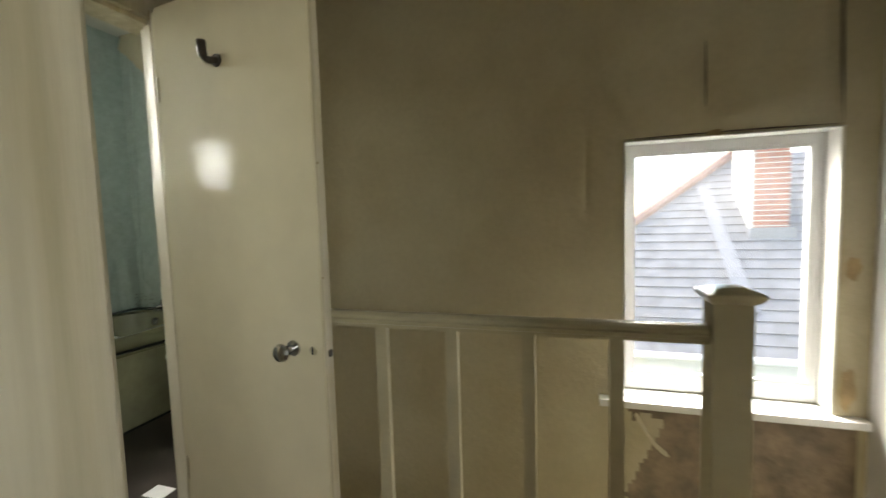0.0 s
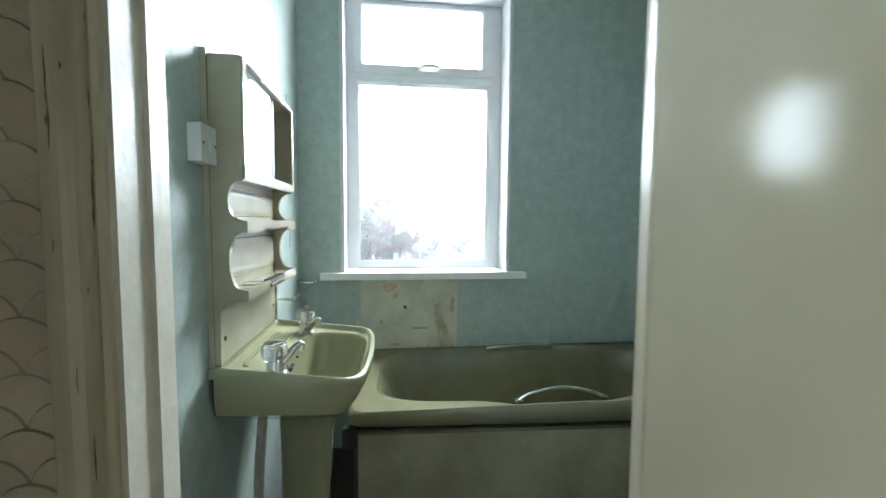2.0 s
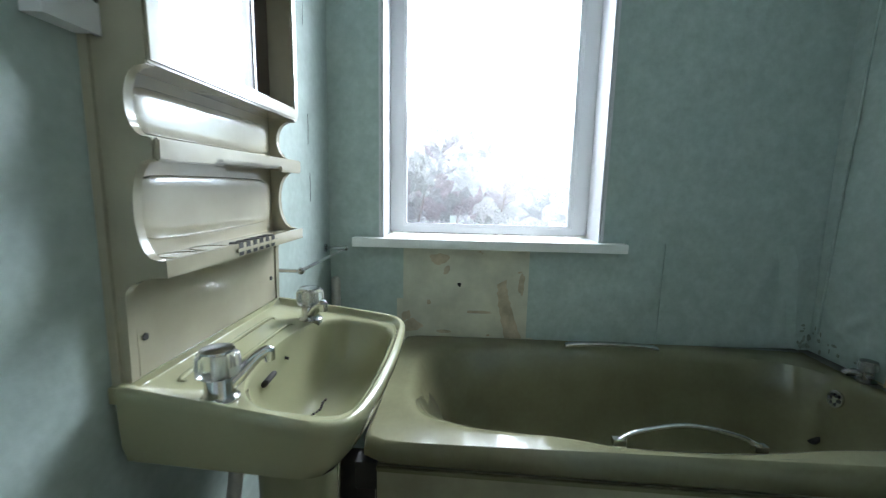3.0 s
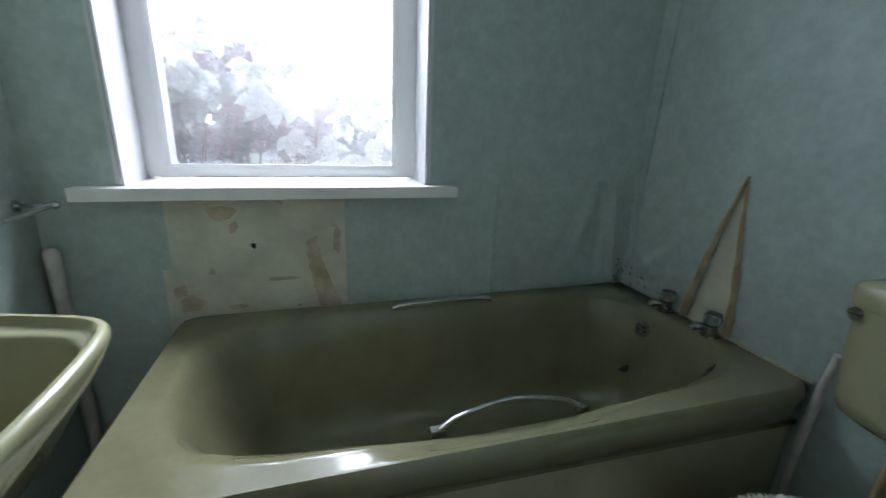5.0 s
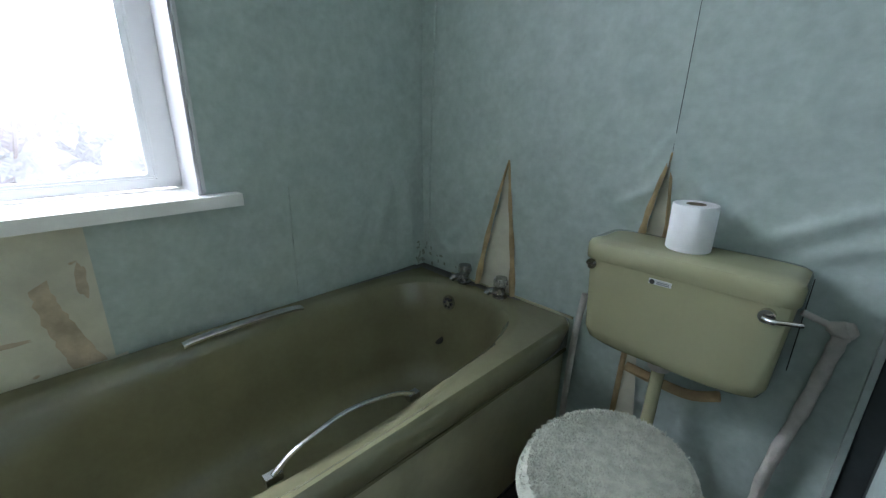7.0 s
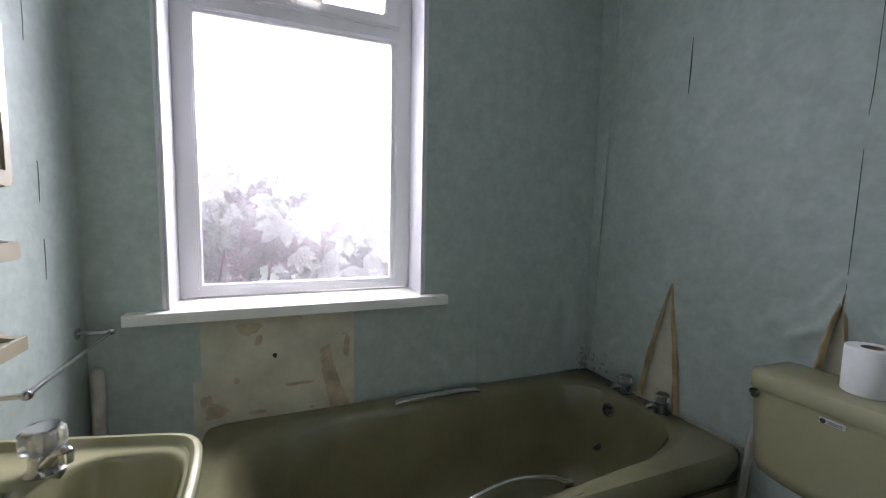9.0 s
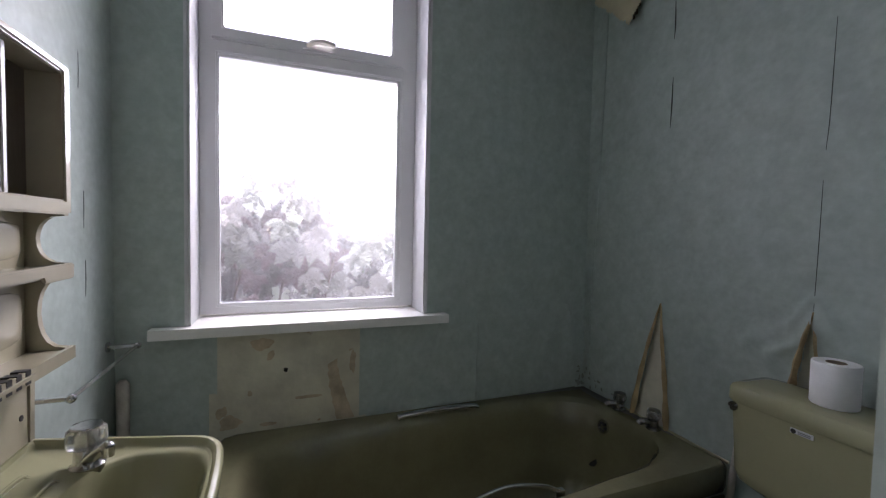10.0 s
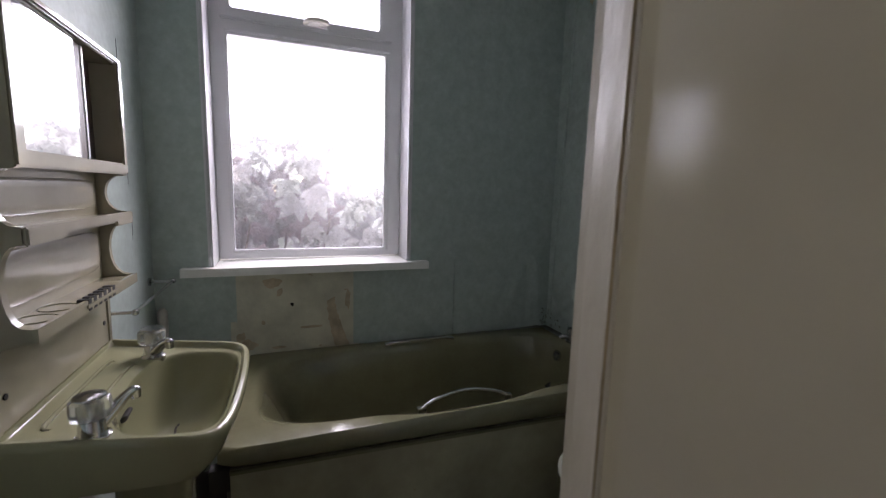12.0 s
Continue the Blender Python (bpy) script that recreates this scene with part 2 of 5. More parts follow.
def part(name, bm, material, parent=None, label="", smooth=False, category="", kind="", bevel=0.0, group=""):
    """Link a bmesh, drawn in plan units, as one mesh object under parent."""
    if bevel:
        edges = [e for e in bm.edges if len(e.link_faces) == 2 and e.calc_face_angle(0) > 0.5]
        bmesh.ops.bevel(bm, geom=edges, offset=bevel, segments=2, affect="EDGES", clamp_overlap=True)
    bmesh.ops.scale(bm, vec=(K, K, K), verts=bm.verts)
    me = bpy.data.meshes.new(name)
    bm.normal_update()
    bm.to_mesh(me)
    bm.free()
    me.materials.append(material)
    if smooth:
        me.shade_smooth()
        me.set_sharp_from_angle(angle=radians(38))
    ob = new(name, me)
    if parent:
        ob.parent = parent
        p = parent
        base = Matrix.Identity(4)
        while p:
            base = Matrix.Translation(p.location) @ base
            p = p.parent
        ob.matrix_parent_inverse = base.inverted() if parent.type == "EMPTY" else Matrix.Identity(4)
    return tagged(ob, label, category, group, kind)


def box(x0, x1, y0, y1, z0, z1, bm=None):
    bm = bm or bmesh.new()
    v = [bm.verts.new((x, y, z)) for x in (x0, x1) for y in (y0, y1) for z in (z0, z1)]
    for f in ((0, 1, 3, 2), (4, 6, 7, 5), (0, 4, 5, 1), (2, 3, 7, 6), (0, 2, 6, 4), (1, 5, 7, 3)):
        bm.faces.new([v[i] for i in f])
    return bm


def loft(rings, bm=None, closed=True, cap0=True, cap1=True):
    bm = bm or bmesh.new()
    rows = [[bm.verts.new(p) for p in r] for r in rings]
    n = len(rows[0])
    for a, b in zip(rows, rows[1:]):
        for i in range(n if closed else n - 1):
            j = (i + 1) % n
            bm.faces.new((a[i], a[j], b[j], b[i]))
    if closed and cap0:
        bm.faces.new(rows[0][::-1])
    if closed and cap1:
        bm.faces.new(rows[-1])
    bmesh.ops.recalc_face_normals(bm, faces=bm.faces)
    return bm


def oval(cx, cy, ax, ay, n, z, count=64):
    """A superellipse at height z: n 2 is an ellipse, large n a rectangle."""
    pts = []
    for i in range(count):
        a = 2 * math.pi * (i + 0.5) / count
        c, s = math.cos(a), math.sin(a)
        r = (abs(c) ** n + abs(s) ** n) ** (-1 / n)
        pts.append((cx + ax * r * c, cy + ay * r * s, z))
    return pts


def tube(points, radii, bm=None, sides=12, flat=1.0):
    pts = [Vector(p) for p in points]
    if not isinstance(radii, (list, tuple)):
        radii = [radii] * len(pts)
    rings = []
    side = None
    for i, p in enumerate(pts):
        d = (pts[min(i + 1, len(pts) - 1)] - pts[max(i - 1, 0)]).normalized()
        if side is None:
            side = d.orthogonal().normalized()
        side = (side - d * side.dot(d)).normalized()
        up = d.cross(side)
        rings.append([p + radii[i] * (math.cos(a) * side + flat * math.sin(a) * up) for a in (2 * math.pi * k / sides for k in range(sides))])
    return loft(rings, bm)


def lathe(profile, cx, cy, bm=None, sides=24, ribs=0, depth=0.0):
    """Turn (radius, z) pairs about a vertical axis."""
    rings = []
    for r, z in profile:
        rings.append([(cx + r * (1 + depth * math.cos(ribs * a)) * math.cos(a), cy + r * (1 + depth * math.cos(ribs * a)) * math.sin(a), z)
                      for a in (2 * math.pi * k / sides for k in range(sides))])
    return loft(rings, bm)


def extrude(outline, axis, a, b, bm=None):
    """A prism of an outline given in the other two axes, from a to b along axis."""
    def place(p, v):
        return {"x": (v, p[0], p[1]), "y": (p[0], v, p[1]), "z": (p[0], p[1], v)}[axis]
    return loft([[place(p, a) for p in outline], [place(p, b) for p in outline]], bm)


def bend(pts, steps=6):
    """A smooth line through points (Catmull-Rom)."""
    p = [Vector(q) for q in pts]
    p = [2 * p[0] - p[1]] + p + [2 * p[-1] - p[-2]]
    out = []
    for i in range(1, len(p) - 2):
        for k in range(steps):
            t = k / steps
            out.append(0.5 * (2 * p[i] + (p[i + 1] - p[i - 1]) * t + (2 * p[i - 1] - 5 * p[i] + 4 * p[i + 1] - p[i + 2]) * t * t
                              + (3 * p[i] - p[i - 1] - 3 * p[i + 1] + p[i + 2]) * t ** 3))
    return out + [p[-2]]


def slab(axis, a, b, u, v, holes=(), bm=None):
    """A wall between a and b along axis, over the ranges u and v of the other two axes, with rectangular holes through it."""
    bm = bm or bmesh.new()
    us = sorted({*u, *(h[0] for h in holes), *(h[1] for h in holes)})
    vs = sorted({*v, *(h[2] for h in holes), *(h[3] for h in holes)})
    def solid(i, j):
        if not (0 <= i < len(us) - 1 and 0 <= j < len(vs) - 1):
            return False
        cu, cv = (us[i] + us[i + 1]) / 2, (vs[j] + vs[j + 1]) / 2
        return not any(h[0] < cu < h[1] and h[2] < cv < h[3] for h in holes)
    def at(s, p, q):
        return {"x": (s, p, q), "y": (p, s, q), "z": (p, q, s)}[axis]
    def quad(*c):
        bm.faces.new([bm.verts.new(p) for p in c])
    for i in range(len(us) - 1):
        for j in range(len(vs) - 1):
            if not solid(i, j):
                continue
            u0, u1, v0, v1 = us[i], us[i + 1], vs[j], vs[j + 1]
            for s in (a, b):
                quad(at(s, u0, v0), at(s, u1, v0), at(s, u1, v1), at(s, u0, v1))
            for di, dj, c in ((-1, 0, ((u0, v0), (u0, v1))), (1, 0, ((u1, v0), (u1, v1))), (0, -1, ((u0, v0), (u1, v0))), (0, 1, ((u0, v1), (u1, v1)))):
                if not solid(i + di, j + dj):
                    quad(at(a, *c[0]), at(b, *c[0]), at(b, *c[1]), at(a, *c[1]))
    bmesh.ops.remove_doubles(bm, verts=bm.verts, dist=1e-5)
    bmesh.ops.recalc_face_normals(bm, faces=bm.faces)
    return bm


def sheet(axis, at, u, v, nu, nv, height, skip=None):
    """A thin papered surface: a grid over u and v standing height(u, v) proud of the wall face."""
    bm = bmesh.new()
    g = []
    for i in range(nu + 1):
        row = []
        for j in range(nv + 1):
            p, q = u[0] + (u[1] - u[0]) * i / nu, v[0] + (v[1] - v[0]) * j / nv
            s = at + height(p, q)
            row.append(bm.verts.new({"x": (s, p, q), "y": (p, s, q)}[axis]))
        g.append(row)
    for i in range(nu):
        for j in range(nv):
            p, q = u[0] + (u[1] - u[0]) * (i + 0.5) / nu, v[0] + (v[1] - v[0]) * (j + 0.5) / nv
            if not (skip and skip(p, q)):
                bm.faces.new((g[i][j], g[i + 1][j], g[i + 1][j + 1], g[i][j + 1]))
    bmesh.ops.recalc_face_normals(bm, faces=bm.faces)
    return bm


# ---- the bathroom's shell ----
W = 1.885      # from the basin wall to the cistern wall
XIN, XOUT = 1.445, 1.555  # the wall with the door
H = 2.42
DOOR = (0.111, 0.955, -0.05, 1.83)
WIN = (0.205, 1.062, 0.905, 2.42)
LW = (3.25, 4.10, 0.17, 1.44)

part("floor", box(-0.25, XOUT, -0.2, W + 0.1, -0.12, 0.0), LINO, label="dark brown vinyl bathroom floor", category="floor", kind="structure")
part("wall_west", slab("x", -0.30, 0.0, (-0.2, W + 0.25), (-3.0, 2.6), [WIN[:2] + (0.905, 2.345)]), RENDER, label="outer wall with the bathroom window", category="wall", kind="structure")
part("wall_south", box(0.0, XIN, -0.12, 0.0, -0.12, H), PAPER, label="wall papered in pale blue-green behind the basin", category="wall", kind="structure")
part("wall_north", slab("y", W + 0.004, W + 0.24, (0.0, 4.4), (-3.0, 2.6), [LW]), BUFF, label="long outer wall with the stair window", category="wall", kind="structure")
part("wall_east", slab("x", XIN, XOUT, (0.0, W), (-0.12, H), [DOOR]), PAPER, label="partition wall with the bathroom doorway", category="wall", kind="structure")
part("ceiling", box(-0.05, XOUT, -0.1, W + 0.05, H, H + 0.12), CEIL, label="white painted bathroom ceiling", category="ceiling", kind="structure")


def ridge(p, q, a, b, wide, tall):
    """Height of a soft crease from a to b."""
    ax, ay, bx, by = *a, *b
    L2 = (bx - ax) ** 2 + (by - ay) ** 2
    t = max(0, min(1, ((p - ax) * (bx - ax) + (q - ay) * (by - ay)) / L2))
    d = math.hypot(p - ax - t * (bx - ax), q - ay - t * (by - ay))
    return tall * math.exp(-(d / wide) ** 2) * math.sin(math.pi * min(1, 0.15 + t)) ** 0.5 if d < wide * 3 else 0.0


TEARS = ((0.443, 1.0, 0.338, 0.502, 0.525), (0.937, 1.060, 0.897, 0.957, 0.80))  # apex x, z; foot from x to x at z


def in_tear(p, q):
    for ax, az, x0, x1, z0 in TEARS:
        if z0 - 0.02 < q < az:
            f = (az - q) / (az - z0)
            if ax + (x0 - ax) * f < p < ax + (x1 - ax) * f:
                return True
    return False


def north_relief(p, q):
    h = 0.004 + 0.004 * noise.noise((p * 3, q * 3, 2.0))
    h += 0.002 * noise.noise((p * 9, q * 9, 5.0))
    for a, b, wide, tall in (((0.935, 1.05), (1.10, 0.93), 0.026, 0.007), ((0.935, 1.08), (1.02, 0.88), 0.024, 0.006), ((0.93, 1.03), (0.70, 0.90), 0.028, 0.006),
                             ((0.94, 1.0), (0.78, 0.86), 0.028, 0.010), ((1.10, 0.93), (1.16, 0.86), 0.016, 0.008), ((1.16, 0.88), (1.40, 1.02), 0.020, 0.009), ((1.24, 0.86), (1.41, 0.94), 0.018, 0.007), ((0.945, 1.10), (1.00, 1.00), 0.014, 0.008), ((1.00, 1.00), (1.04, 0.94), 0.014, 0.007), ((0.93, 1.10), (0.86, 0.98), 0.014, 0.007), ((0.90, 0.96), (0.80, 0.90), 0.013, 0.006), ((1.30, 1.06), (1.345, 1.055), 0.008, 0.005),
                             ((0.40, 0.90), (0.30, 0.84), 0.024, 0.007), ((0.43, 0.92), (0.56, 0.80), 0.028, 0.007), ((0.46, 0.95), (0.70, 1.02), 0.03, 0.006),
                             ((1.0, 0.50), (0.98, 0.30), 0.03, 0.014), ((1.12, 0.5), (1.10, 0.2), 0.03, 0.014), ((0.08, 0.60), (0.25, 0.74), 0.02, 0.008),
                             ((0.05, 0.72), (0.20, 0.58), 0.02, 0.009), ((1.25, 1.3), (1.38, 1.22), 0.02, 0.006)):
        h += 1.1 * ridge(p, q, a, b, wide, tall)
    for ax, az, x0, x1, z0 in TEARS:
        if z0 - 0.05 < q < az + 0.12:
            f = max(0, (az - q) / (az - z0))
            for e in (ax + (x0 - ax) * f, ax + (x1 - ax) * f):
                h += 0.008 * min(1, f + 0.1) * math.exp(-((p - e) / 0.03) ** 2)
    return -h


part("wallpaper_north", sheet("y", W, (0.0, XIN), (0.0, H), 280, 420, north_relief, in_tear), PAPER, smooth=True,
     label="loose blue-green wallpaper, creased and torn open", category="wallpaper", kind="structure")


def west_relief(p, q):
    h = 0.003 + 0.003 * noise.noise((p * 3, q * 3, 9.0))
    h += ridge(p, q, (1.70, 0.85), (1.62, 0.60), 0.03, 0.012) + ridge(p, q, (1.60, 0.80), (1.50, 0.60), 0.02, 0.006)
    if p > 1.755:
        h += 0.006 * max(0.0, min(1, (1.05 - q) / 0.3))
    return h


PATCH = (0.29, 0.80, 0.52, 0.885)
part("wallpaper_west", sheet("x", 0.0, (0.0, W - 0.002), (0.0, H), 140, 140, west_relief,
     lambda p, q: (WIN[0] - 0.004 < p < WIN[1] + 0.004 and q > 0.89) or (PATCH[0] < p < PATCH[1] and PATCH[2] - 0.05 < q < 0.9)),
     PAPER, smooth=True, label="blue-green wallpaper round the window with a stripped patch", category="wallpaper", kind="structure")
part("plaster_patch", sheet("x", 0.001, (PATCH[0] - 0.02, PATCH[1] + 0.02), (0.45, 0.9), 30, 22, lambda p, q: 0.0015 + 0.0012 * noise.noise((p * 9, q * 9, 4))), PLASTER, smooth=True,
     label="bare cream plaster patch under the sill", category="plaster", kind="structure")


def blotch(name, cx, cz, rx, rz, seed, material, axis="x", at=0.0045, count=28, label="", category="stain", lean=0.0):
    bm = bmesh.new()
    ring = []
    for i in range(count):
        a = 2 * math.pi * i / count
        r = 1 + 0.45 * noise.noise((math.cos(a) * 1.7 + seed, math.sin(a) * 1.7, seed))
        p, q = cx + rx * r * math.cos(a) + lean * math.sin(a) * rz, cz + rz * r * math.sin(a)
        ring.append(bm.verts.new((at, p, q) if axis == "x" else (p, at, q)))
    bm.faces.new(ring)
    return part(name, bm, material, label=label, category=category, kind="structure")


for cy, cz, ry, rz, lean in ((0.44, 0.835, 0.038, 0.024, 0.2), (0.335, 0.560, 0.042, 0.026, 0.0), (0.31, 0.60, 0.016, 0.02, 0.2), (0.767, 0.745, 0.012, 0.045, 0.05),
                             (0.40, 0.66, 0.008, 0.01, 0), (0.60, 0.625, 0.05, 0.006, 0), (0.46, 0.54, 0.03, 0.008, 0), (0.47, 0.795, 0.012, 0.02, 0.3)):
    blotch("plaster_stain", cy, cz, ry, rz, cy * 31, RUST, lean=lean, label="orange-brown glue stain on bare plaster", at=0.0045 + cy * 0.0003)
bm = bmesh.new()
edge = [[], []]
for i in range(19):
    f = i / 18
    c, w = 0.690 + 0.052 * f ** 1.4, 0.018 + 0.016 * f + 0.005 * noise.noise((f * 9, 1, 1))
    for k, sgn in ((0, -1), (1, 1)):
        edge[k].append(bm.verts.new((0.0050, c + sgn * w + 0.006 * noise.noise((f * 14, 4 + k, 1)), 0.742 - 0.222 * f + (0.02 * k if i == 0 else 0))))
for i in range(18):
    bm.faces.new((edge[0][i], edge[1][i], edge[1][i + 1], edge[0][i + 1]))
part("plaster_stain", bm, RUST, label="long orange-brown glue run on bare plaster", category="stain", kind="structure")
blotch("screw_hole", 0.521, 0.736, 0.008, 0.009, 3, BLACK, at=0.006, count=12, label="dark screw hole in the plaster", category="hole")

# torn wallpaper on the cistern wall: plaster behind and curled edges
for k, (ax, az, x0, x1, z0) in enumerate(TEARS):
    bm = bmesh.new()
    vs = [bm.verts.new(p) for p in ((ax, W - 0.002, az + 0.02), (x0 - 0.02, W - 0.002, z0 - 0.02), (x1 + 0.02, W - 0.002, z0 - 0.02))]
    bm.faces.new(vs)
    part("plaster_tear", bm, PLASTER, label="cream plaster bared by the torn wallpaper", category="plaster", kind="structure")
    for e, s in ((x0, -1), (x1, 1)):
        pts = bend([(ax, W - 0.012, az), (ax + (e - ax) * 0.3 + s * 0.004, W - 0.022, az + (z0 - az) * 0.3), (ax + (e - ax) * 0.65 + s * 0.006, W - 0.024, az + (z0 - az) * 0.65), (e, W - 0.026, z0)])
        n = len(pts) - 1
        part("paper_curl", tube(pts, [0.0025 + (0.0085 if s < 0 or k == 0 else 0.004) * (i / n) ** 0.8 * (1 + 0.25 * math.sin(i * 1.3 + k)) for i in range(n + 1)], sides=8, flat=0.55), TAN, smooth=True,
             label="curled brown edge of torn wallpaper", category="wallpaper", group="torn wallpaper edges", kind="structure")

# slits where the paper has split, and the seam by the corner
def slit(points, width, name="paper_slit", material=None, label="dark split in the wallpaper"):
    n = len(points) - 1
    return part(name, tube(points, [0.0006 + width * math.sin(math.pi * (i + 0.15) / (n + 0.3)) for i in range(n + 1)], sides=6, flat=0.4), material or BLACK, label=label, category="wallpaper split", kind="structure")


slit(bend([(0.452, W - 0.008, 1.86), (0.451, W - 0.008, 1.76), (0.448, W - 0.008, 1.67)]), 0.0014)
slit(bend([(0.449, W - 0.008, 2.16), (0.452, W - 0.008, 2.06), (0.450, W - 0.008, 2.0)]), 0.0014)
slit(bend([(0.948, W - 0.008, 1.85), (0.945, W - 0.009, 1.6), (0.94, W - 0.009, 1.5)]), 0.0004)
slit(bend([(0.938, W - 0.009, 1.42), (0.937, W - 0.010, 1.25), (0.937, W - 0.016, 1.06)]), 0.0004)
for xx, zz in ((0.232, 1.67), (0.211, 1.30), (0.205, 1.11)):
    slit([(xx, 0.0012, zz + 0.05), (xx - 0.001, 0.0012, zz), (xx + 0.002, 0.0012, zz - 0.05)], 0.0006)
flap = loft([[(0.004, y - 0.060, z), (0.017, y, z), (0.015, y + 0.001, z), (0.002, y - 0.056, z)] for y, z in ((1.770, 0.93), (1.795, 0.86), (1.808, 0.74), (1.818, 0.62), (1.826, 0.527))])
part("paper_flap", flap, PAPER, label="lifted edge of the window wall's wallpaper", category="wallpaper", kind="structure")
part("paper_seam", extrude([(1.303, 0.528), (1.306, 0.528), (1.3075, 0.92), (1.306, 0.92)], "x", 0.003, 0.0085), PAPER, label="lifted pale wallpaper seam", category="wallpaper", kind="structure")
part("corner_bead", tube(bend([(0.048, W - 0.010, 0.60), (0.057, W - 0.010, 1.02), (0.078, W - 0.011, 1.5), (0.092, W - 0.010, 1.95), (0.10, W - 0.010, 2.36)]), 0.0042, sides=6), PAPER, label="overlapped edge of the paper beside the corner", category="wallpaper", kind="structure")


def peel_edge(p):
    """Lower edge of the flap by the ceiling."""
    return (2.31 - 0.89 * (p - 0.06) if p < 0.256 else 2.135 + 1.15 * (p - 0.256)) + 0.012 * noise.noise((p * 40, 2, 2))


bm = sheet("y", W - 0.02, (0.05, 0.32), (2.10, 2.42), 36, 40, lambda p, q: -0.030 * math.sin(max(0, 2.42 - q) * 9) - 0.012 * math.sin(p * 34) * (2.42 - q) * 3, lambda p, q: q < peel_edge(p))
part("peeled_paper", bm, BUFF, smooth=True, label="buff flap of wallpaper peeling near the ceiling", category="wallpaper", kind="structure")
# Dark brown sheet a little larger than the flap, set behind it.
bm = sheet("y", W - 0.012, (0.03, 0.36), (2.16, 2.42), 24, 20, lambda p, q: -0.004, lambda p, q: q < peel_edge(min(0.30, p)) + 0.03 + 0.02 * noise.noise((p * 25, 1, 6)))
part("dark_patch", bm, DARK_BROWN, label="dark brown sheet behind the peeled paper", category="plaster", kind="structure")

# boxing in the corner by the door wall
part("boxing", box(1.408, XIN, 1.08, 1.62, 0.0, H), PAPER, label="pale blue boxed-in corner beside the cistern", category="boxing", kind="structure", bevel=0.003)
part("boxing_batten", extrude([(1.382, W - 0.034), (1.394, W - 0.034), (1.396, W - 0.006), (1.382, W - 0.006)], "z", 0.0, H), PAPER, label="pale batten beside the open end of the boxing", category="batten", kind="structure")
# Both strips darken the open end by colour, as shade would.
part("boxing_gap_shade", box(1.3965, 1.4385, W - 0.026, W - 0.012, 0.0, H), RECESS_SHADE, label="dark strip for the shade behind the boxing", category="gap", kind="structure")
part("boxing_gap_shade", box(1.4390, 1.4445, 1.621, W - 0.012, 0.0, H), RECESS_SHADE, label="dark strip for the shade inside the open boxing", category="gap", kind="structure")
part("skirting", box(0.76, 1.40, W - 0.022, W - 0.008, 0.0, 0.14), FRAME, label="cream skirting board under the cistern", category="skirting", kind="structure", bevel=0.003)

# ---- bathroom window ----
win = thing("window_1", (-0.2, 0.63, 0.9), "white plastic window with an opening top light", "window", kind="structure")
FX0, FX1 = -0.26, -0.155
Y0, Y1, Z0, Z1 = 0.212, 1.055, 0.925, 2.345
frame_bm = slab("x", FX0, FX1, (Y0, Y1), (Z0, Z1), [(0.275, 0.988, 0.955, 1.915), (0.262, 0.995, 1.965, 2.325)])
part("frame", frame_bm, WHITE, win, bevel=0.005)
part("glazing_bead", slab("x", FX1 - 0.035, FX1 - 0.012, (0.268, 0.994), (0.948, 1.922), [(0.281, 0.973, 0.962, 1.904)]), WHITE, win, bevel=0.003)
part("top_sash", slab("x", FX1 - 0.05, FX1 + 0.012, (0.258, 0.999), (1.961, 2.329), [(0.298, 0.940, 2.006, 2.305)]), WHITE, win, bevel=0.006)
p1 = part("pane", box(-0.215, -0.205, 0.272, 0.990, 0.952, 1.918), GLASS, win, "large lower pane veiled for glare")
p2 = part("pane", box(-0.190, -0.180, 0.290, 0.946, 2.0, 2.31), GLASS, win, "small upper pane")
p1.visible_shadow = p2.visible_shadow = False
handle = part("handle_base", box(-0.146, -0.128, 0.58, 0.70, 1.972, 1.996), WHITE, win, "white window handle", bevel=0.004)
part("handle_lever", tube(bend([(-0.13, 0.60, 1.985), (-0.105, 0.62, 1.992), (-0.10, 0.66, 1.994), (-0.105, 0.70, 1.990)]), [0.013] * 18 + [0.011], sides=10, flat=0.8), LINING, handle, smooth=True)
part("reveal", slab("x", -0.155, 0.004, (WIN[0] - 0.004, WIN[1] + 0.004), (0.89, 2.36), [(Y0 + 0.004, Y1 - 0.004, 0.895, 2.34)]), REVEAL, label="white window reveal lining", category="trim", kind="structure")
for yy, s in ((WIN[0], -1), (WIN[1], 1)):
    for near, far, proud in ((-0.012, -0.005, 0.010), (-0.0035, 0.006, 0.0125)):
        a, b = sorted((yy + s * near, yy + s * far))
        part("trim", box(0.004, proud, a, b, 0.925, 2.36), REVEAL, label="white bead round the window reveal", category="trim", kind="structure", bevel=0.002)
part("window_sill", box(-0.155, 0.052, 0.102, 1.150, 0.884, 0.918), SILL, label="white painted bathroom window sill", category="sill", kind="structure", bevel=0.005)
part("curtain_bracket", box(0.004, 0.03, 1.058, 1.10, 2.36, 2.385), IRON, label="dark curtain rail bracket above the window", category="bracket", bevel=0.003)

# ---- bath ----
bath = thing("bath", (0.375, 1.09, 0.0), "olive green bath with worn rim and chrome grips", "bath")
RZ = 0.525


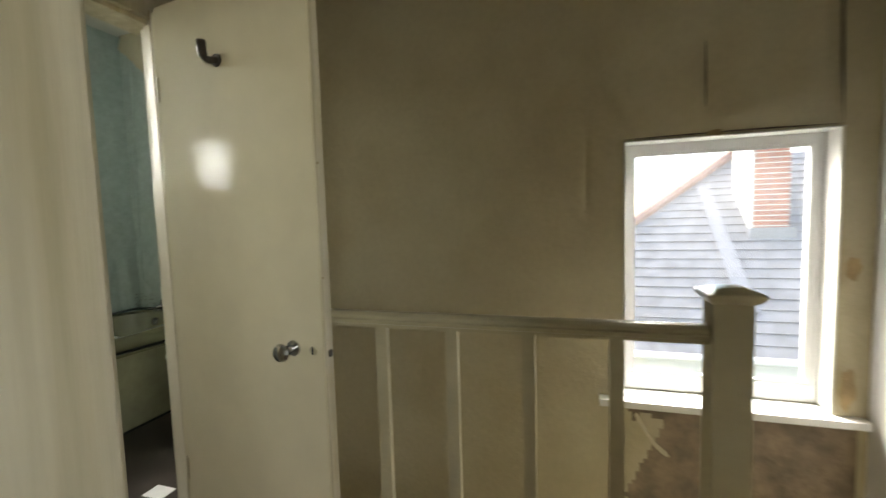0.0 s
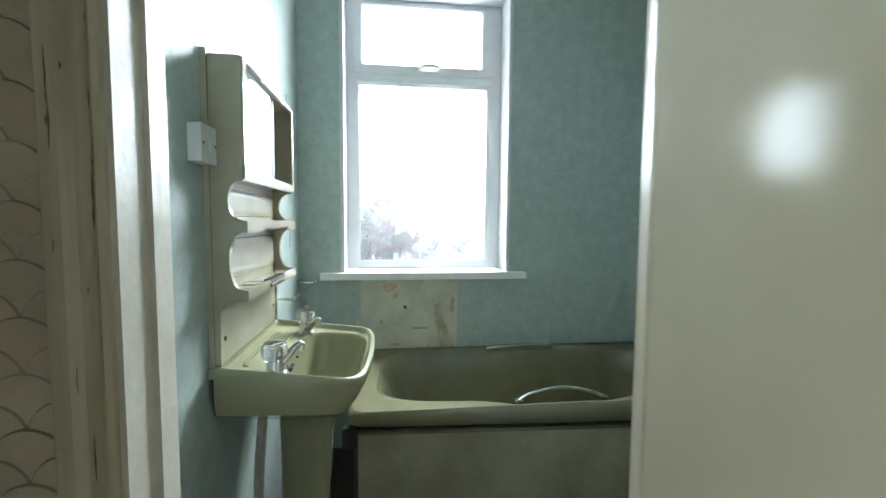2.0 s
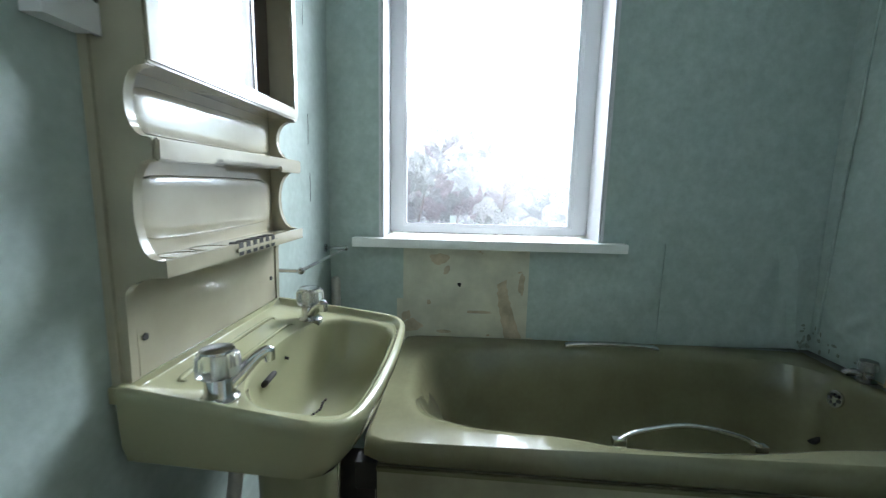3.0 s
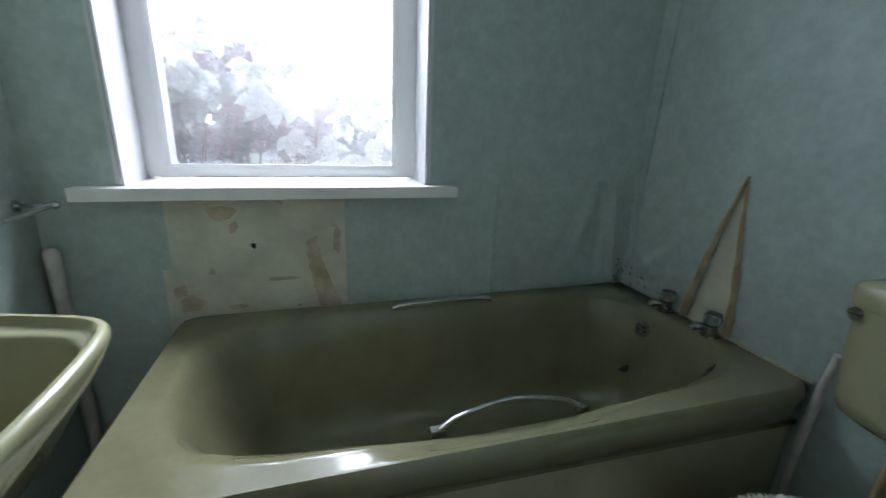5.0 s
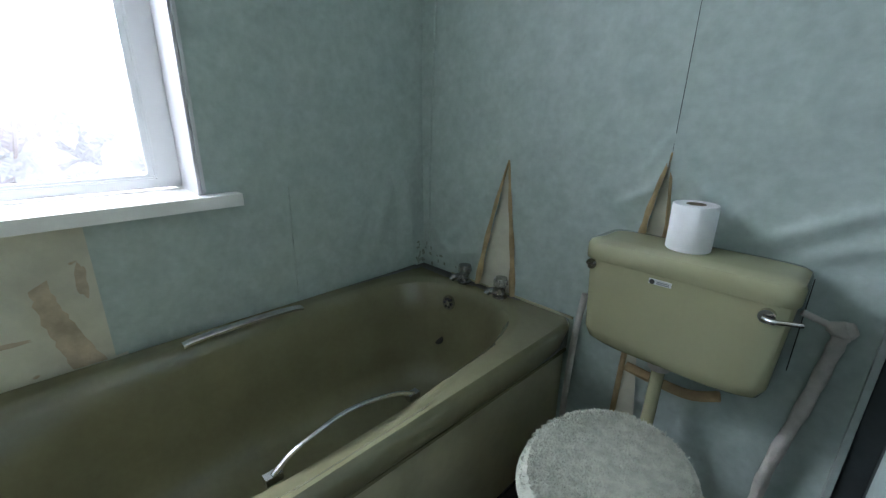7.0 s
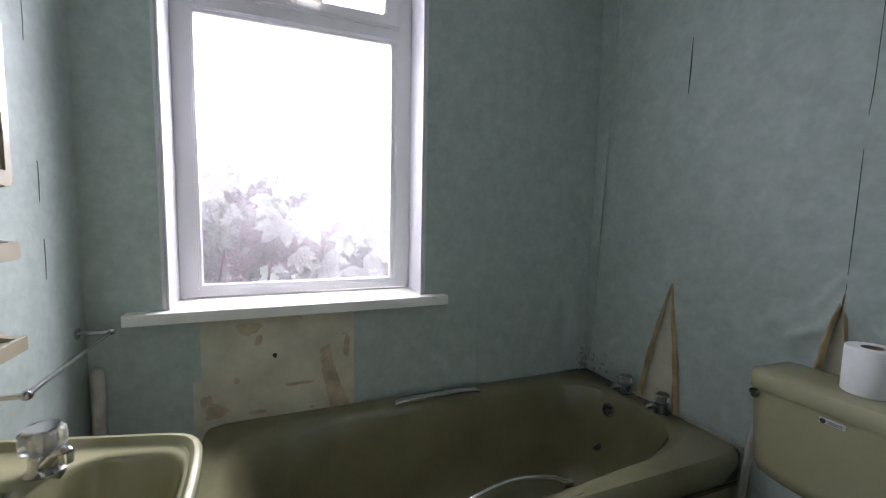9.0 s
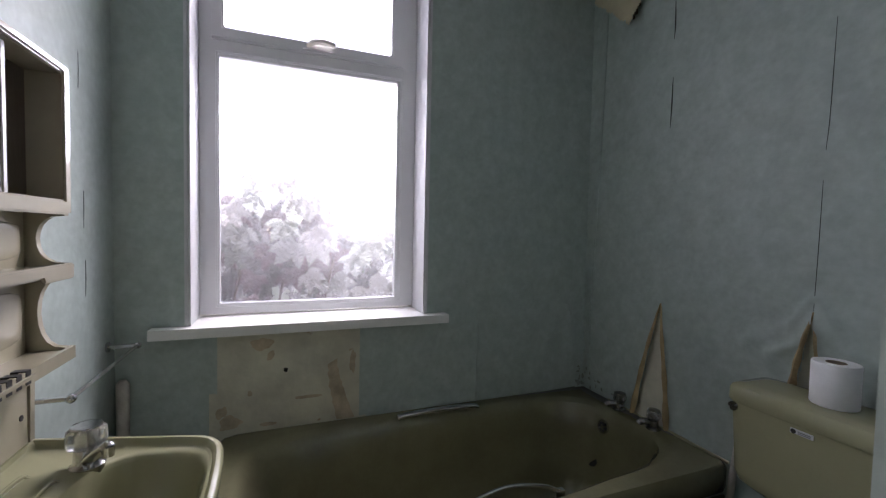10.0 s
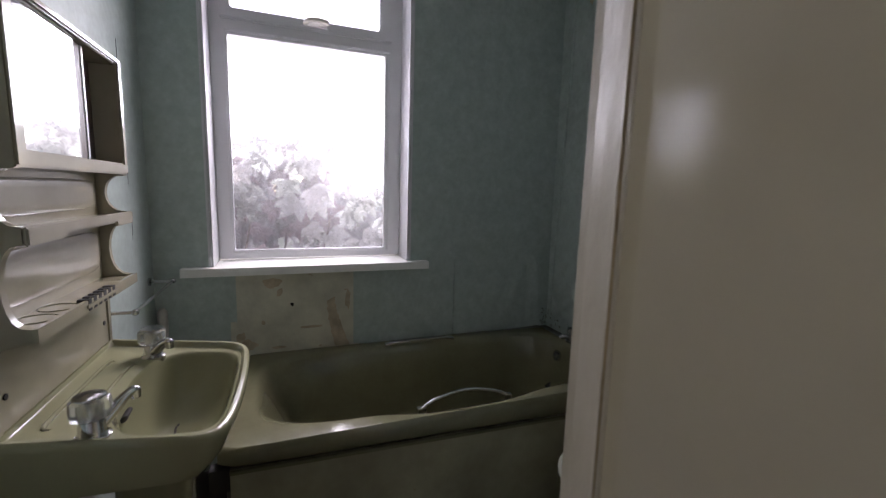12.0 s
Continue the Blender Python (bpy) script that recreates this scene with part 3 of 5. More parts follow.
def bath_rings():
    """Rings from the lip's underside over the rim and down into the tub."""
    cx, cy, ax, ay = 0.375, 1.0925, 0.368, 0.790
    def under(inset, up):
        return [(x, y, 0.474 + up - 0.026 * (y - 0.35)) for x, y, z in oval(cx, cy, ax - inset, ay - inset, 26, 0, 128)]
    rings = [under(0.030, 0.004), under(0.012, 0.0), under(0.004, 0.002), under(0.0, 0.008), oval(cx, cy, ax, ay, 26, RZ - 0.020, 128),
             oval(cx, cy, ax - 0.004, ay - 0.004, 26, RZ - 0.008, 128), oval(cx, cy, ax - 0.013, ay - 0.013, 26, RZ, 128), oval(cx, cy, ax - 0.017, ay - 0.017, 26, RZ, 128), oval(cx, cy, ax - 0.022, ay - 0.022, 26, RZ, 128)]
    ix, iy, bx, by = 0.370, 1.093, 0.302, 0.709
    inner = oval(ix, iy, bx, by, 4.8, RZ - 0.002, 128)
    dipped = []
    for x, y, z in inner:
        dip = math.exp(-(((y - 1.10) / 0.26) ** 4)) if x > 0.5 else 0.0
        dipped.append((x + 0.006 * dip, y, z - 0.024 * dip))
    for out, up in ((0.017, 0.002), (0.012, 0.002), (0.005, 0.0012)):
        rings.append([(x + (out if x > ix else -out), y + (out if y > iy else -out), z + up) for x, y, z in dipped])
    rings.append(dipped)
    for f, z, n in ((0.012, RZ - 0.012, 4.0), (0.022, RZ - 0.04, 3.8), (0.038, 0.42, 3.6), (0.055, 0.32, 3.5), (0.075, 0.22, 3.4), (0.100, 0.165, 3.3), (0.135, 0.14, 3.1), (0.175, 0.13, 3.0)):
        slope = (RZ - z) * 0.28
        r = oval(ix, iy + slope * 0.5, bx - f, by - f * 0.9 - slope * 0.5, n, z, 128)
        if z > 0.45:
            r = [(x, y, zz - (0.020 * math.exp(-(((y - 1.10) / 0.26) ** 4)) if x > 0.5 else 0.0)) for x, y, zz in r]
        rings.append(r)
    return rings


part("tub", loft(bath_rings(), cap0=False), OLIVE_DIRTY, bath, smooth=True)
panel = extrude([(0.338, 0.012), (W - 0.01, 0.012), (W - 0.01, 0.410), (0.338, 0.450)], "x", 0.688, 0.714)
part("front_panel", panel, OLIVE_BOARD, bath, "stained olive board panel", bevel=0.004)
part("panel_rail", extrude([(0.338, 0.438), (W - 0.01, 0.398), (W - 0.01, 0.412), (0.338, 0.452)], "x", 0.7145, 0.7215), OLIVE_DIRTY, bath, bevel=0.002)
# Black strip puts the deep shade below the overhanging rim into colour.
part("panel_gap_shade", extrude([(0.338, 0.4525), (W - 0.01, 0.4125), (W - 0.01, 0.436), (0.338, 0.476)], "x", 0.690, 0.704), BLACK, bath, "black strip for the shade under the bath rim")
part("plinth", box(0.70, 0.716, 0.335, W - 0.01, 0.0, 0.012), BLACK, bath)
part("end_bracket", box(0.672, 0.712, 0.285, 0.338, 0.385, 0.455), RUBBER, bath, "black bracket under the rim", bevel=0.004)
# Plain black sheet closes the end under the tub.
part("under_frame", box(0.06, 0.66, 0.34, 0.36, 0.0, 0.40), BLACK, bath, "black sheet under the end of the bath")
part("foot", tube([(0.64, 0.33, 0.0), (0.64, 0.33, 0.44)], 0.012), IRON, bath)


def grip(x, z, y0, y1, rise, lean):
    pts = bend([(x, y0, z), (x + lean * 0.6, y0 + 0.05, z + rise * 0.55), (x + lean, (y0 + y1) / 2, z + rise), (x + lean * 0.6, y1 - 0.05, z + rise * 0.55), (x, y1, z)])
    g = part("grip", tube(pts, [0.009 if 2 < i < len(pts) - 3 else 0.011 for i in range(len(pts))], sides=10, flat=0.6), CHROME, bath, "curved chrome bath grip", smooth=True)
    for yy in (y0, y1):
        part("grip_mount", box(x - 0.009, x + 0.009, yy - 0.016, yy + 0.016, z - 0.010, z + 0.006), CHROME, g, bevel=0.004)


pts = [(0.086 + 0.012 * math.sin(math.pi * i / 24), 0.930 + 0.345 * i / 24, 0.531 + 0.016 * math.sin(math.pi * i / 24) ** 0.6) for i in range(25)]
part("grip", loft([[(x + 0.014 * c, y, z + 0.006 * d) for c, d in ((-1, -0.6), (-1, 0.4), (-0.7, 1), (0.7, 1), (1, 0.4), (1, -0.6), (0.7, -1), (-0.7, -1))] for x, y, z in pts]), CHROME, bath, "broad curved chrome grip", smooth=True)
grip(0.640, 0.500, 0.935, 1.275, 0.042, -0.012)


def bath_tap(x, y):
    t = part("tap_body", lathe([(0.027, RZ), (0.027, RZ + 0.007), (0.019, RZ + 0.012), (0.018, RZ + 0.034), (0.021, RZ + 0.038), (0.014, RZ + 0.042)], x, y), DULL_CHROME, bath, "tarnished chrome bath tap", smooth=True)
    part("spout", tube(bend([(x, y, RZ + 0.020), (x - 0.012, y - 0.022, RZ + 0.026), (x - 0.022, y - 0.040, RZ + 0.024), (x - 0.025, y - 0.047, RZ + 0.016)]), [0.013] * 12 + [0.0115] * 7, sides=12), DULL_CHROME, t, smooth=True)
    part("knob", lathe([(0.012, RZ + 0.040), (0.023, RZ + 0.042), (0.026, RZ + 0.048), (0.025, RZ + 0.062), (0.021, RZ + 0.066)], x, y, sides=54, ribs=9, depth=0.05), ACRYLIC, t, smooth=True)
    part("knob_core", lathe([(0.012, RZ + 0.040), (0.012, RZ + 0.066)], x, y, sides=14), DULL_CHROME, t, smooth=True)
    part("cap", lathe([(0.021, RZ + 0.0665), (0.0235, RZ + 0.068), (0.0225, RZ + 0.072), (0.012, RZ + 0.075), (0.003, RZ + 0.0755)], x, y), DULL_CHROME, t, smooth=True)


bath_tap(0.292, 1.838)
bath_tap(0.467, 1.834)


def disc_y(x, y, z, r, thick, tilt=0.0, sides=20, bm=None):
    c, s = math.cos(tilt), math.sin(tilt)
    return tube([(x, y, z), (x, y - thick * c, z + thick * s)], r, bm, sides)


of = part("overflow", disc_y(0.278, 1.772, 0.455, 0.028, 0.008, 0.2), CHROME, bath, "chrome overflow rose", smooth=True)
for a in range(6):
    part("overflow_hole", disc_y(0.278 + 0.016 * math.cos(a * 1.047), 1.763, 0.455 + 0.016 * math.sin(a * 1.047), 0.0055, 0.0025, 0.2, 10), BLACK, of)
part("waste", lathe([(0.032, 0.130), (0.032, 0.134), (0.02, 0.132)], 0.36, 1.58), CHROME, bath, "chrome waste", smooth=True)
part("plug_hole", lathe([(0.019, 0.1335), (0.018, 0.1345)], 0.36, 1.58), BLACK, bath)
# Black oval spot low on the tub's tap end.
blotch_bm = disc_y(0.255, 1.742, 0.30, 0.022, 0.006, 0.5)
part("drain_spot", blotch_bm, BLACK, bath, "black spot at the tap end")
part("sealant_bead", tube([(0.20, W - 0.020, RZ + 0.004), (0.735, W - 0.020, RZ + 0.004)], 0.005, sides=8), OLIVE_BOARD, label="grubby sealant bead along the bath end", category="sealant", kind="structure")


def grime(name, path, label):
    """A thin uneven film along a ledge: (x, y, half width) stations, just proud of the rim."""
    bm = bmesh.new()
    left, right = [], []
    for i in range(61):
        f = i / 60 * (len(path) - 1)
        k = min(int(f), len(path) - 2)
        u = f - k
        (x0, y0, w0), (x1, y1, w1) = path[k], path[k + 1]
        x, y, w = x0 + (x1 - x0) * u, y0 + (y1 - y0) * u, w0 + (w1 - w0) * u
        d = Vector((x1 - x0, y1 - y0)).normalized()
        wobble = 1 + 0.35 * noise.noise((i * 0.35, 2.0, 1.0)) + 0.2 * noise.noise((i * 1.3, 7.0, 1.0))
        left.append(bm.verts.new((x - d.y * w, y + d.x * w, RZ + 0.0034)))
        right.append(bm.verts.new((x + d.y * w * wobble, y - d.x * w * wobble, RZ + 0.0034)))
    for i in range(60):
        bm.faces.new((left[i], left[i + 1], right[i + 1], right[i]))
    bmesh.ops.recalc_face_normals(bm, faces=bm.faces)
    part(name, bm, GRIME, label=label, category="mould", kind="structure")


grime("mould", [(0.030, 1.846, 0.020), (0.10, 1.842, 0.023), (0.20, 1.842, 0.024), (0.30, 1.845, 0.021), (0.42, 1.850, 0.016), (0.54, 1.856, 0.008)], "dark mould along the tap ledge of the bath")
grime("mould", [(0.034, 1.50, 0.003), (0.036, 1.62, 0.007), (0.038, 1.72, 0.013), (0.040, 1.80, 0.019), (0.040, 1.822, 0.020)], "dark mould along the back ledge of the bath")

rnd = random.Random(8)
for i in range(16):
    blotch("mould_spot", 0.02 + 0.26 * rnd.random() ** 1.5, RZ + 0.012 + 0.09 * rnd.random() ** 2, rnd.uniform(0.003, 0.013), rnd.uniform(0.003, 0.011), i * 3.7, MILDEW, axis="y", at=W - 0.019 - 0.0002 * i, count=10, label="dark mould spot on damp wallpaper", category="mould")

for i in range(10):
    blotch("mould_spot", 1.862 - 0.03 * rnd.random(), RZ + 0.012 + 0.12 * rnd.random() ** 2, rnd.uniform(0.003, 0.009), rnd.uniform(0.004, 0.014), i * 2.3, MILDEW, at=0.0105 + 0.0002 * i, count=10, label="dark mould spot on damp wallpaper", category="mould")

# ---- basin ----
basin = thing("washbasin", (0.80, 0.19, 0.0), "olive pedestal washbasin with two acrylic-headed taps", "washbasin")


def basin_outline(inset, z, tilt=0.10, count=96, drop=0.0):
    """Outline of the basin: straight back, flared sides and a bowed front."""
    pts = []
    cx, cy = 0.804, 0.195
    for i in range(count):
        a = 2 * math.pi * (i + 0.5) / count
        c, s = math.cos(a), math.sin(a)
        n = 9 if s > 0 else 9 + 40 * min(1, -s * 2)
        r = (abs(c) ** n + abs(s) ** n) ** (-1 / n)
        x, y = (0.270 - inset) * r * c, (0.190 - inset) * r * s
        x += 0.013 * (y / 0.19)
        if y > 0:
            y += 0.016 * (1 - (x / 0.27) ** 2) * (y / 0.19)
        pts.append((cx + x, max(0.002, cy + y), z - tilt * (cy + y) + tilt * 0.2 - drop * (cy + y)))
    return pts


def bowl_ring(f, z, nb, nf, count=96):
    """A ring of the bowl: round towards the taps, square towards the front."""
    pts = []
    for i in range(count):
        a = 2 * math.pi * (i + 0.5) / count
        c, s = math.cos(a), math.sin(a)
        n = nf if s > 0 else nb
        r = (abs(c) ** n + abs(s) ** n) ** (-1 / n)
        x, y = (0.222 - f) * r * c, ((0.118 if s > 0 else 0.108) - f * 0.52) * r * s
        pts.append((0.806 + f * 0.06 + x, 0.252 - 0.28 * max(0, f) + y, z - 0.10 * (0.052 + y)))
    return pts


def basin_rings():
    r = [[(0.80 + (x - 0.80) * 0.30, 0.19 + (y - 0.19) * 0.40, 0.585) for x, y, z in basin_outline(0.0, 0.6, 0)],
         [(0.80 + (x - 0.80) * 0.62, 0.17 + (y - 0.17) * 0.74, 0.632) for x, y, z in basin_outline(0.0, 0.6, 0)],
         [(0.80 + (x - 0.80) * 0.95, 0.0 + (y - 0.0) * 0.90, 0.682) for x, y, z in basin_outline(0.0, 0.6, 0)],
         [(0.80 + (x - 0.80) * 0.985, 0.0 + (y - 0.0) * 0.955, 0.712) for x, y, z in basin_outline(0.0, 0.6, 0)],
         basin_outline(0.0, 0.774), basin_outline(0.0, 0.784), basin_outline(0.002, 0.789), basin_outline(0.007, 0.792), basin_outline(0.013, 0.791),
         basin_outline(0.018, 0.785), basin_outline(0.021, 0.778), basin_outline(0.026, 0.775)]
    for f, z, nb, nf in ((-0.010, 0.774, 2.5, 5.5), (-0.003, 0.773, 2.5, 5.2), (0.002, 0.769, 2.5, 5.0), (0.006, 0.760, 2.5, 4.8), (0.014, 0.735, 2.5, 4.4), (0.030, 0.690, 2.4, 3.8),
                         (0.058, 0.650, 2.3, 3.2), (0.100, 0.624, 2.2, 2.6), (0.15, 0.611, 2.0, 2.2), (0.190, 0.606, 2.0, 2.0)):
        r.append(bowl_ring(f, z, nb, nf))
    return r


part("bowl", loft(basin_rings()), OLIVE, basin, smooth=True)
part("back_ledge", box(0.526, 1.056, 0.002, 0.027, 0.780, 0.806), OLIVE, basin, bevel=0.006)
for y, x0, x1, r in ((0.062, 0.668, 0.972, 0.0055), (0.117, 0.690, 0.950, 0.0045)):
    ridge_line = bend([(x0 - 0.016, y + 0.012, 0.790 - 0.1 * y), (x0, y, 0.796 - 0.1 * y), ((x0 + x1) / 2, y - 0.001, 0.797 - 0.1 * y), (x1, y, 0.796 - 0.1 * y), (x1 + 0.016, y + 0.012, 0.790 - 0.1 * y)])
    part("tray_ridge", tube(ridge_line, r, sides=10, flat=0.8), OLIVE, basin, smooth=True)
ped = []
for z, ax, ay, cy in ((0.0, 0.105, 0.095, 0.18), (0.03, 0.105, 0.095, 0.18), (0.06, 0.088, 0.082, 0.18), (0.30, 0.078, 0.074, 0.185), (0.50, 0.082, 0.078, 0.19), (0.59, 0.090, 0.084, 0.195), (0.602, 0.094, 0.086, 0.195)):
    ped.append(oval(0.80, cy, ax, ay, 3.2, z, 40))
part("pedestal", loft(ped), OLIVE, basin, smooth=True)
waste = part("drain", lathe([(0.012, 0.606), (0.026, 0.608), (0.030, 0.611), (0.034, 0.608)], 0.817, 0.201), CHROME, basin, "chrome waste", smooth=True)
part("plug", lathe([(0.021, 0.606), (0.021, 0.613), (0.016, 0.616), (0.004, 0.617)], 0.822, 0.204), RUBBER, waste, "black rubber plug", smooth=True)
part("overflow_slot", tube([(0.838, 0.1555, 0.734), (0.842, 0.1545, 0.735), (0.885, 0.1575, 0.735), (0.889, 0.159, 0.734)], [0.004, 0.0098, 0.0098, 0.004], sides=10, flat=0.6), BLACK, basin)
part("chain_hole", tube([(0.775, 0.150, 0.742), (0.775, 0.158, 0.740)], 0.0032, sides=8), BLACK, basin)
for i in range(12):
    cx0, cy0 = 0.824 - 0.0065 * i, 0.208 + 0.0020 * i + 0.003 * math.sin(i * 1.1)
    zc = 0.6185 + 0.00012 * i * i
    part("chain_link", tube([(cx0, cy0, zc), (cx0 - 0.0045, cy0 + 0.001, zc + 0.0005)], 0.0028, sides=6), IRON, basin, "dull chain bead" if i == 0 else "")


def basin_tap(x, y, z, dx, dy):
    """A pillar tap whose spout reaches over the bowl by (dx, dy)."""
    t = part("tap_body", lathe([(0.030, z - 0.012), (0.030, z + 0.003), (0.025, z + 0.007), (0.0225, z + 0.012), (0.0215, z + 0.030), (0.019, z + 0.036), (0.014, z + 0.038)], x, y), CHROME, basin, "chrome basin tap", smooth=True)
    pts = bend([(x + dx * 0.05, y + dy * 0.05, z + 0.014), (x + dx * 0.35, y + dy * 0.35, z + 0.028), (x + dx * 0.70, y + dy * 0.70, z + 0.050), (x + dx * 0.93, y + dy * 0.93, z + 0.059), (x + dx * 1.04, y + dy * 1.04, z + 0.056)])
    part("spout", tube(pts, [0.0175 - 0.0065 * min(1, i / 15) for i in range(len(pts))], sides=14, flat=0.85), CHROME, t, smooth=True)
    part("nozzle", tube([(x + dx, y + dy, z + 0.060), (x + dx * 1.02, y + dy * 1.02, z + 0.042)], [0.0112, 0.0095], sides=14), CHROME, t, smooth=True)
    part("knob", lathe([(0.014, z + 0.038), (0.026, z + 0.039), (0.0315, z + 0.043), (0.0325, z + 0.060), (0.031, z + 0.074), (0.026, z + 0.078), (0.022, z + 0.0785)], x, y, sides=72, ribs=9, depth=0.05), ACRYLIC, t, smooth=True)
    part("knob_core", lathe([(0.013, z + 0.036), (0.010, z + 0.050), (0.012, z + 0.0775)], x, y, sides=16), CHROME, t, smooth=True)
    part("cap", lathe([(0.024, z + 0.0785), (0.0265, z + 0.0800), (0.0255, z + 0.0830), (0.015, z + 0.0845), (0.003, z + 0.0848)], x, y, sides=32), CHROME, t, smooth=True)


basin_tap(0.618, 0.149, 0.778, 0.062, 0.055)
basin_tap(1.018, 0.152, 0.777, -0.058, 0.053)
part("waste_pipe", tube(bend([(0.800, 0.055, 0.62), (0.806, 0.052, 0.54), (0.838, 0.050, 0.40), (0.850, 0.050, 0.20), (0.84, 0.05, 0.0)]), 0.0155), LAGGED, label="off-white wrapped pipe below the basin", category="pipe", smooth=True)
part("corner_pipe", tube([(0.026, 0.028, 0.0), (0.026, 0.028, 0.745), (0.026, 0.028, 0.757)], [0.018, 0.018, 0.010]), LAGGED, label="capped off-white pipe in the corner", category="pipe", smooth=True)

# ---- splashback cabinet over the basin ----
cab = thing("splashback_cabinet", (0.807, 0.0, 0.80), "beige moulded splashback with shelves and mirror cabinet", "bathroom cabinet")
CX0, CX1 = 0.527, 1.040
part("back_panel", slab("y", 0.001, 0.026, (CX0 + 0.0165, CX1 - 0.0165), (0.806, 1.58), []), BEIGE, cab, bevel=0.004)


def side_outline(depth):
    pts = [(0.002, 0.808), (0.028, 0.808), (0.030, 0.935)]
    for i in range(7):
        a = math.pi / 2 * i / 6
        pts.append((0.090 - 0.060 * math.cos(a), 0.945 + 0.030 * math.sin(a)))
    def scallop(z0, z1):
        for i in range(11):
            a = math.pi * i / 10
            pts.append((0.090 - depth * math.sin(a) ** 0.7, z0 + (z1 - z0) * (1 - math.cos(a)) / 2))
    scallop(1.000, 1.148)
    scallop(1.178, 1.276)
    pts.extend([(0.090, 1.283), (0.090, 1.572), (0.086, 1.58), (0.002, 1.58)])
    return pts


for x, depth in ((CX0, 0.047), (CX1 - 0.016, 0.036)):
    part("side_panel", extrude(side_outline(depth), "x", x, x + 0.016), BEIGE, cab, smooth=True)
part("shelf", box(CX0 + 0.016, CX1 - 0.016, 0.026, 0.0905, 1.152, 1.172), BEIGE, cab, bevel=0.004)
part("shelf_lip", extrude([(CX0 - 0.0005, 1.145), (0.640, 1.145), (0.646, 1.155), (0.900, 1.155), (0.907, 1.145), (CX1 + 0.0005, 1.145), (CX1 + 0.0005, 1.178), (CX0 - 0.0005, 1.178)], "y", 0.0905, 0.099), BEIGE, cab, bevel=0.003)
low = part("lower_shelf", box(CX0 + 0.016, CX1 - 0.016, 0.026, 0.0905, 0.978, 0.996), BEIGE, cab, bevel=0.004)
part("shelf_lip", box(CX0 - 0.0005, CX1 + 0.0005, 0.0905, 0.0985, 0.975, 1.001), BEIGE, cab, bevel=0.0035)
for i in range(6):
    part("brush_slot", box(0.694 + i * 0.027, 0.709 + i * 0.027, 0.078, 0.0993, 0.977, 1.0025), BLACK, low, bevel=0.001)
part("slot_bar", box(0.684, 0.854, 0.0995, 0.1025, 0.985, 0.992), BEIGE, low, bevel=0.001)
# Raised rings in a darker colour stand in for shaded grooves.
for x in (0.955, 0.872):
    part("cup_ring", lathe([(0.0335, 0.9955), (0.0335, 0.9972), (0.0310, 0.9972), (0.0310, 0.9955)], x, 0.058, sides=32), OLIVE_DIRTY, low, "dark ring for the shade in a tumbler seat's groove", smooth=True)
for z0, z1 in ((1.188, 1.262), (1.020, 1.128)):
    cz, hz = (z0 + z1) / 2, (z1 - z0) / 2
    rings = []
    for inset, y in ((0.0, 0.026), (0.0015, 0.0285), (0.006, 0.0300), (0.02, 0.0303), (0.045, 0.0304)):
        rings.append([(x, y, z) for x, z, q in oval(0.784, cz, 0.222 - inset, max(0.004, hz - inset), 7, 0, 48)])
    part("raised_panel", loft(rings), BEIGE, cab, smooth=True)
# the box with its sliding mirrors
part("box_floor", box(CX0 + 0.016, CX1 - 0.016, 0.026, 0.086, 1.280, 1.296), BEIGE, cab)
part("box_top", box(CX0 + 0.016, CX1 - 0.016, 0.026, 0.086, 1.564, 1.580), BEIGE, cab)
part("box_lining", box(CX0 + 0.016, CX1 - 0.016, 0.026, 0.030, 1.296, 1.564), DARK_BROWN, cab, "brown cabinet inside")
part("front_frame", slab("y", 0.086, 0.096, (CX0 - 0.0012, CX1 + 0.0012), (1.278, 1.582), [(0.552, 1.008, 1.308, 1.566)]), BEIGE, cab, "rounded beige cabinet frame", bevel=0.004)
mdoor = part("mirror_door", box(0.768, 1.016, 0.078, 0.082, 1.304, 1.570), MIRROR, cab, "sliding mirror door")
part("mirror_edge", box(0.7655, 0.768, 0.0775, 0.0825, 1.304, 1.570), CHROME, mdoor)
rear = part("sliding_door", box(0.700, 0.960, 0.066, 0.071, 1.304, 1.570), DARK_BROWN, cab, "rear sliding door")
part("door_edge", box(0.694, 0.703, 0.064, 0.073, 1.304, 1.570), WHITE, rear, "white finger edge")
for x, z in ((1.005, 0.87), (0.57, 0.87)):
    part("screw_hole", tube([(x, 0.0255, z), (x, 0.028, z)], 0.006, sides=10), BLACK, cab)
part("side_batten", box(1.0407, 1.047, 0.0012, 0.015, 0.80, 1.592), BEIGE, cab, "narrow beige batten", bevel=0.003)

sw = thing("pull_switch", (1.14, 0.03, 1.33), "white double-gang shaver switch on the wall", "switch")
part("back_box", box(1.0475, 1.119, 0.0008, 0.024, 1.312, 1.398), WHITE, sw, bevel=0.004)
part("face_plate", box(1.034, 1.120, 0.024, 0.031, 1.311, 1.399), WHITE, sw, bevel=0.004)
part("rocker", extrude([(1.070, 1.340), (1.084, 1.340), (1.084, 1.368), (1.070, 1.368)], "y", 0.031, 0.036), WHITE, sw, bevel=0.002)
for x in (1.045, 1.109):
    part("screw", tube([(x, 0.0308, 1.355), (x, 0.0320, 1.355)], 0.004, sides=10), IRON, sw)

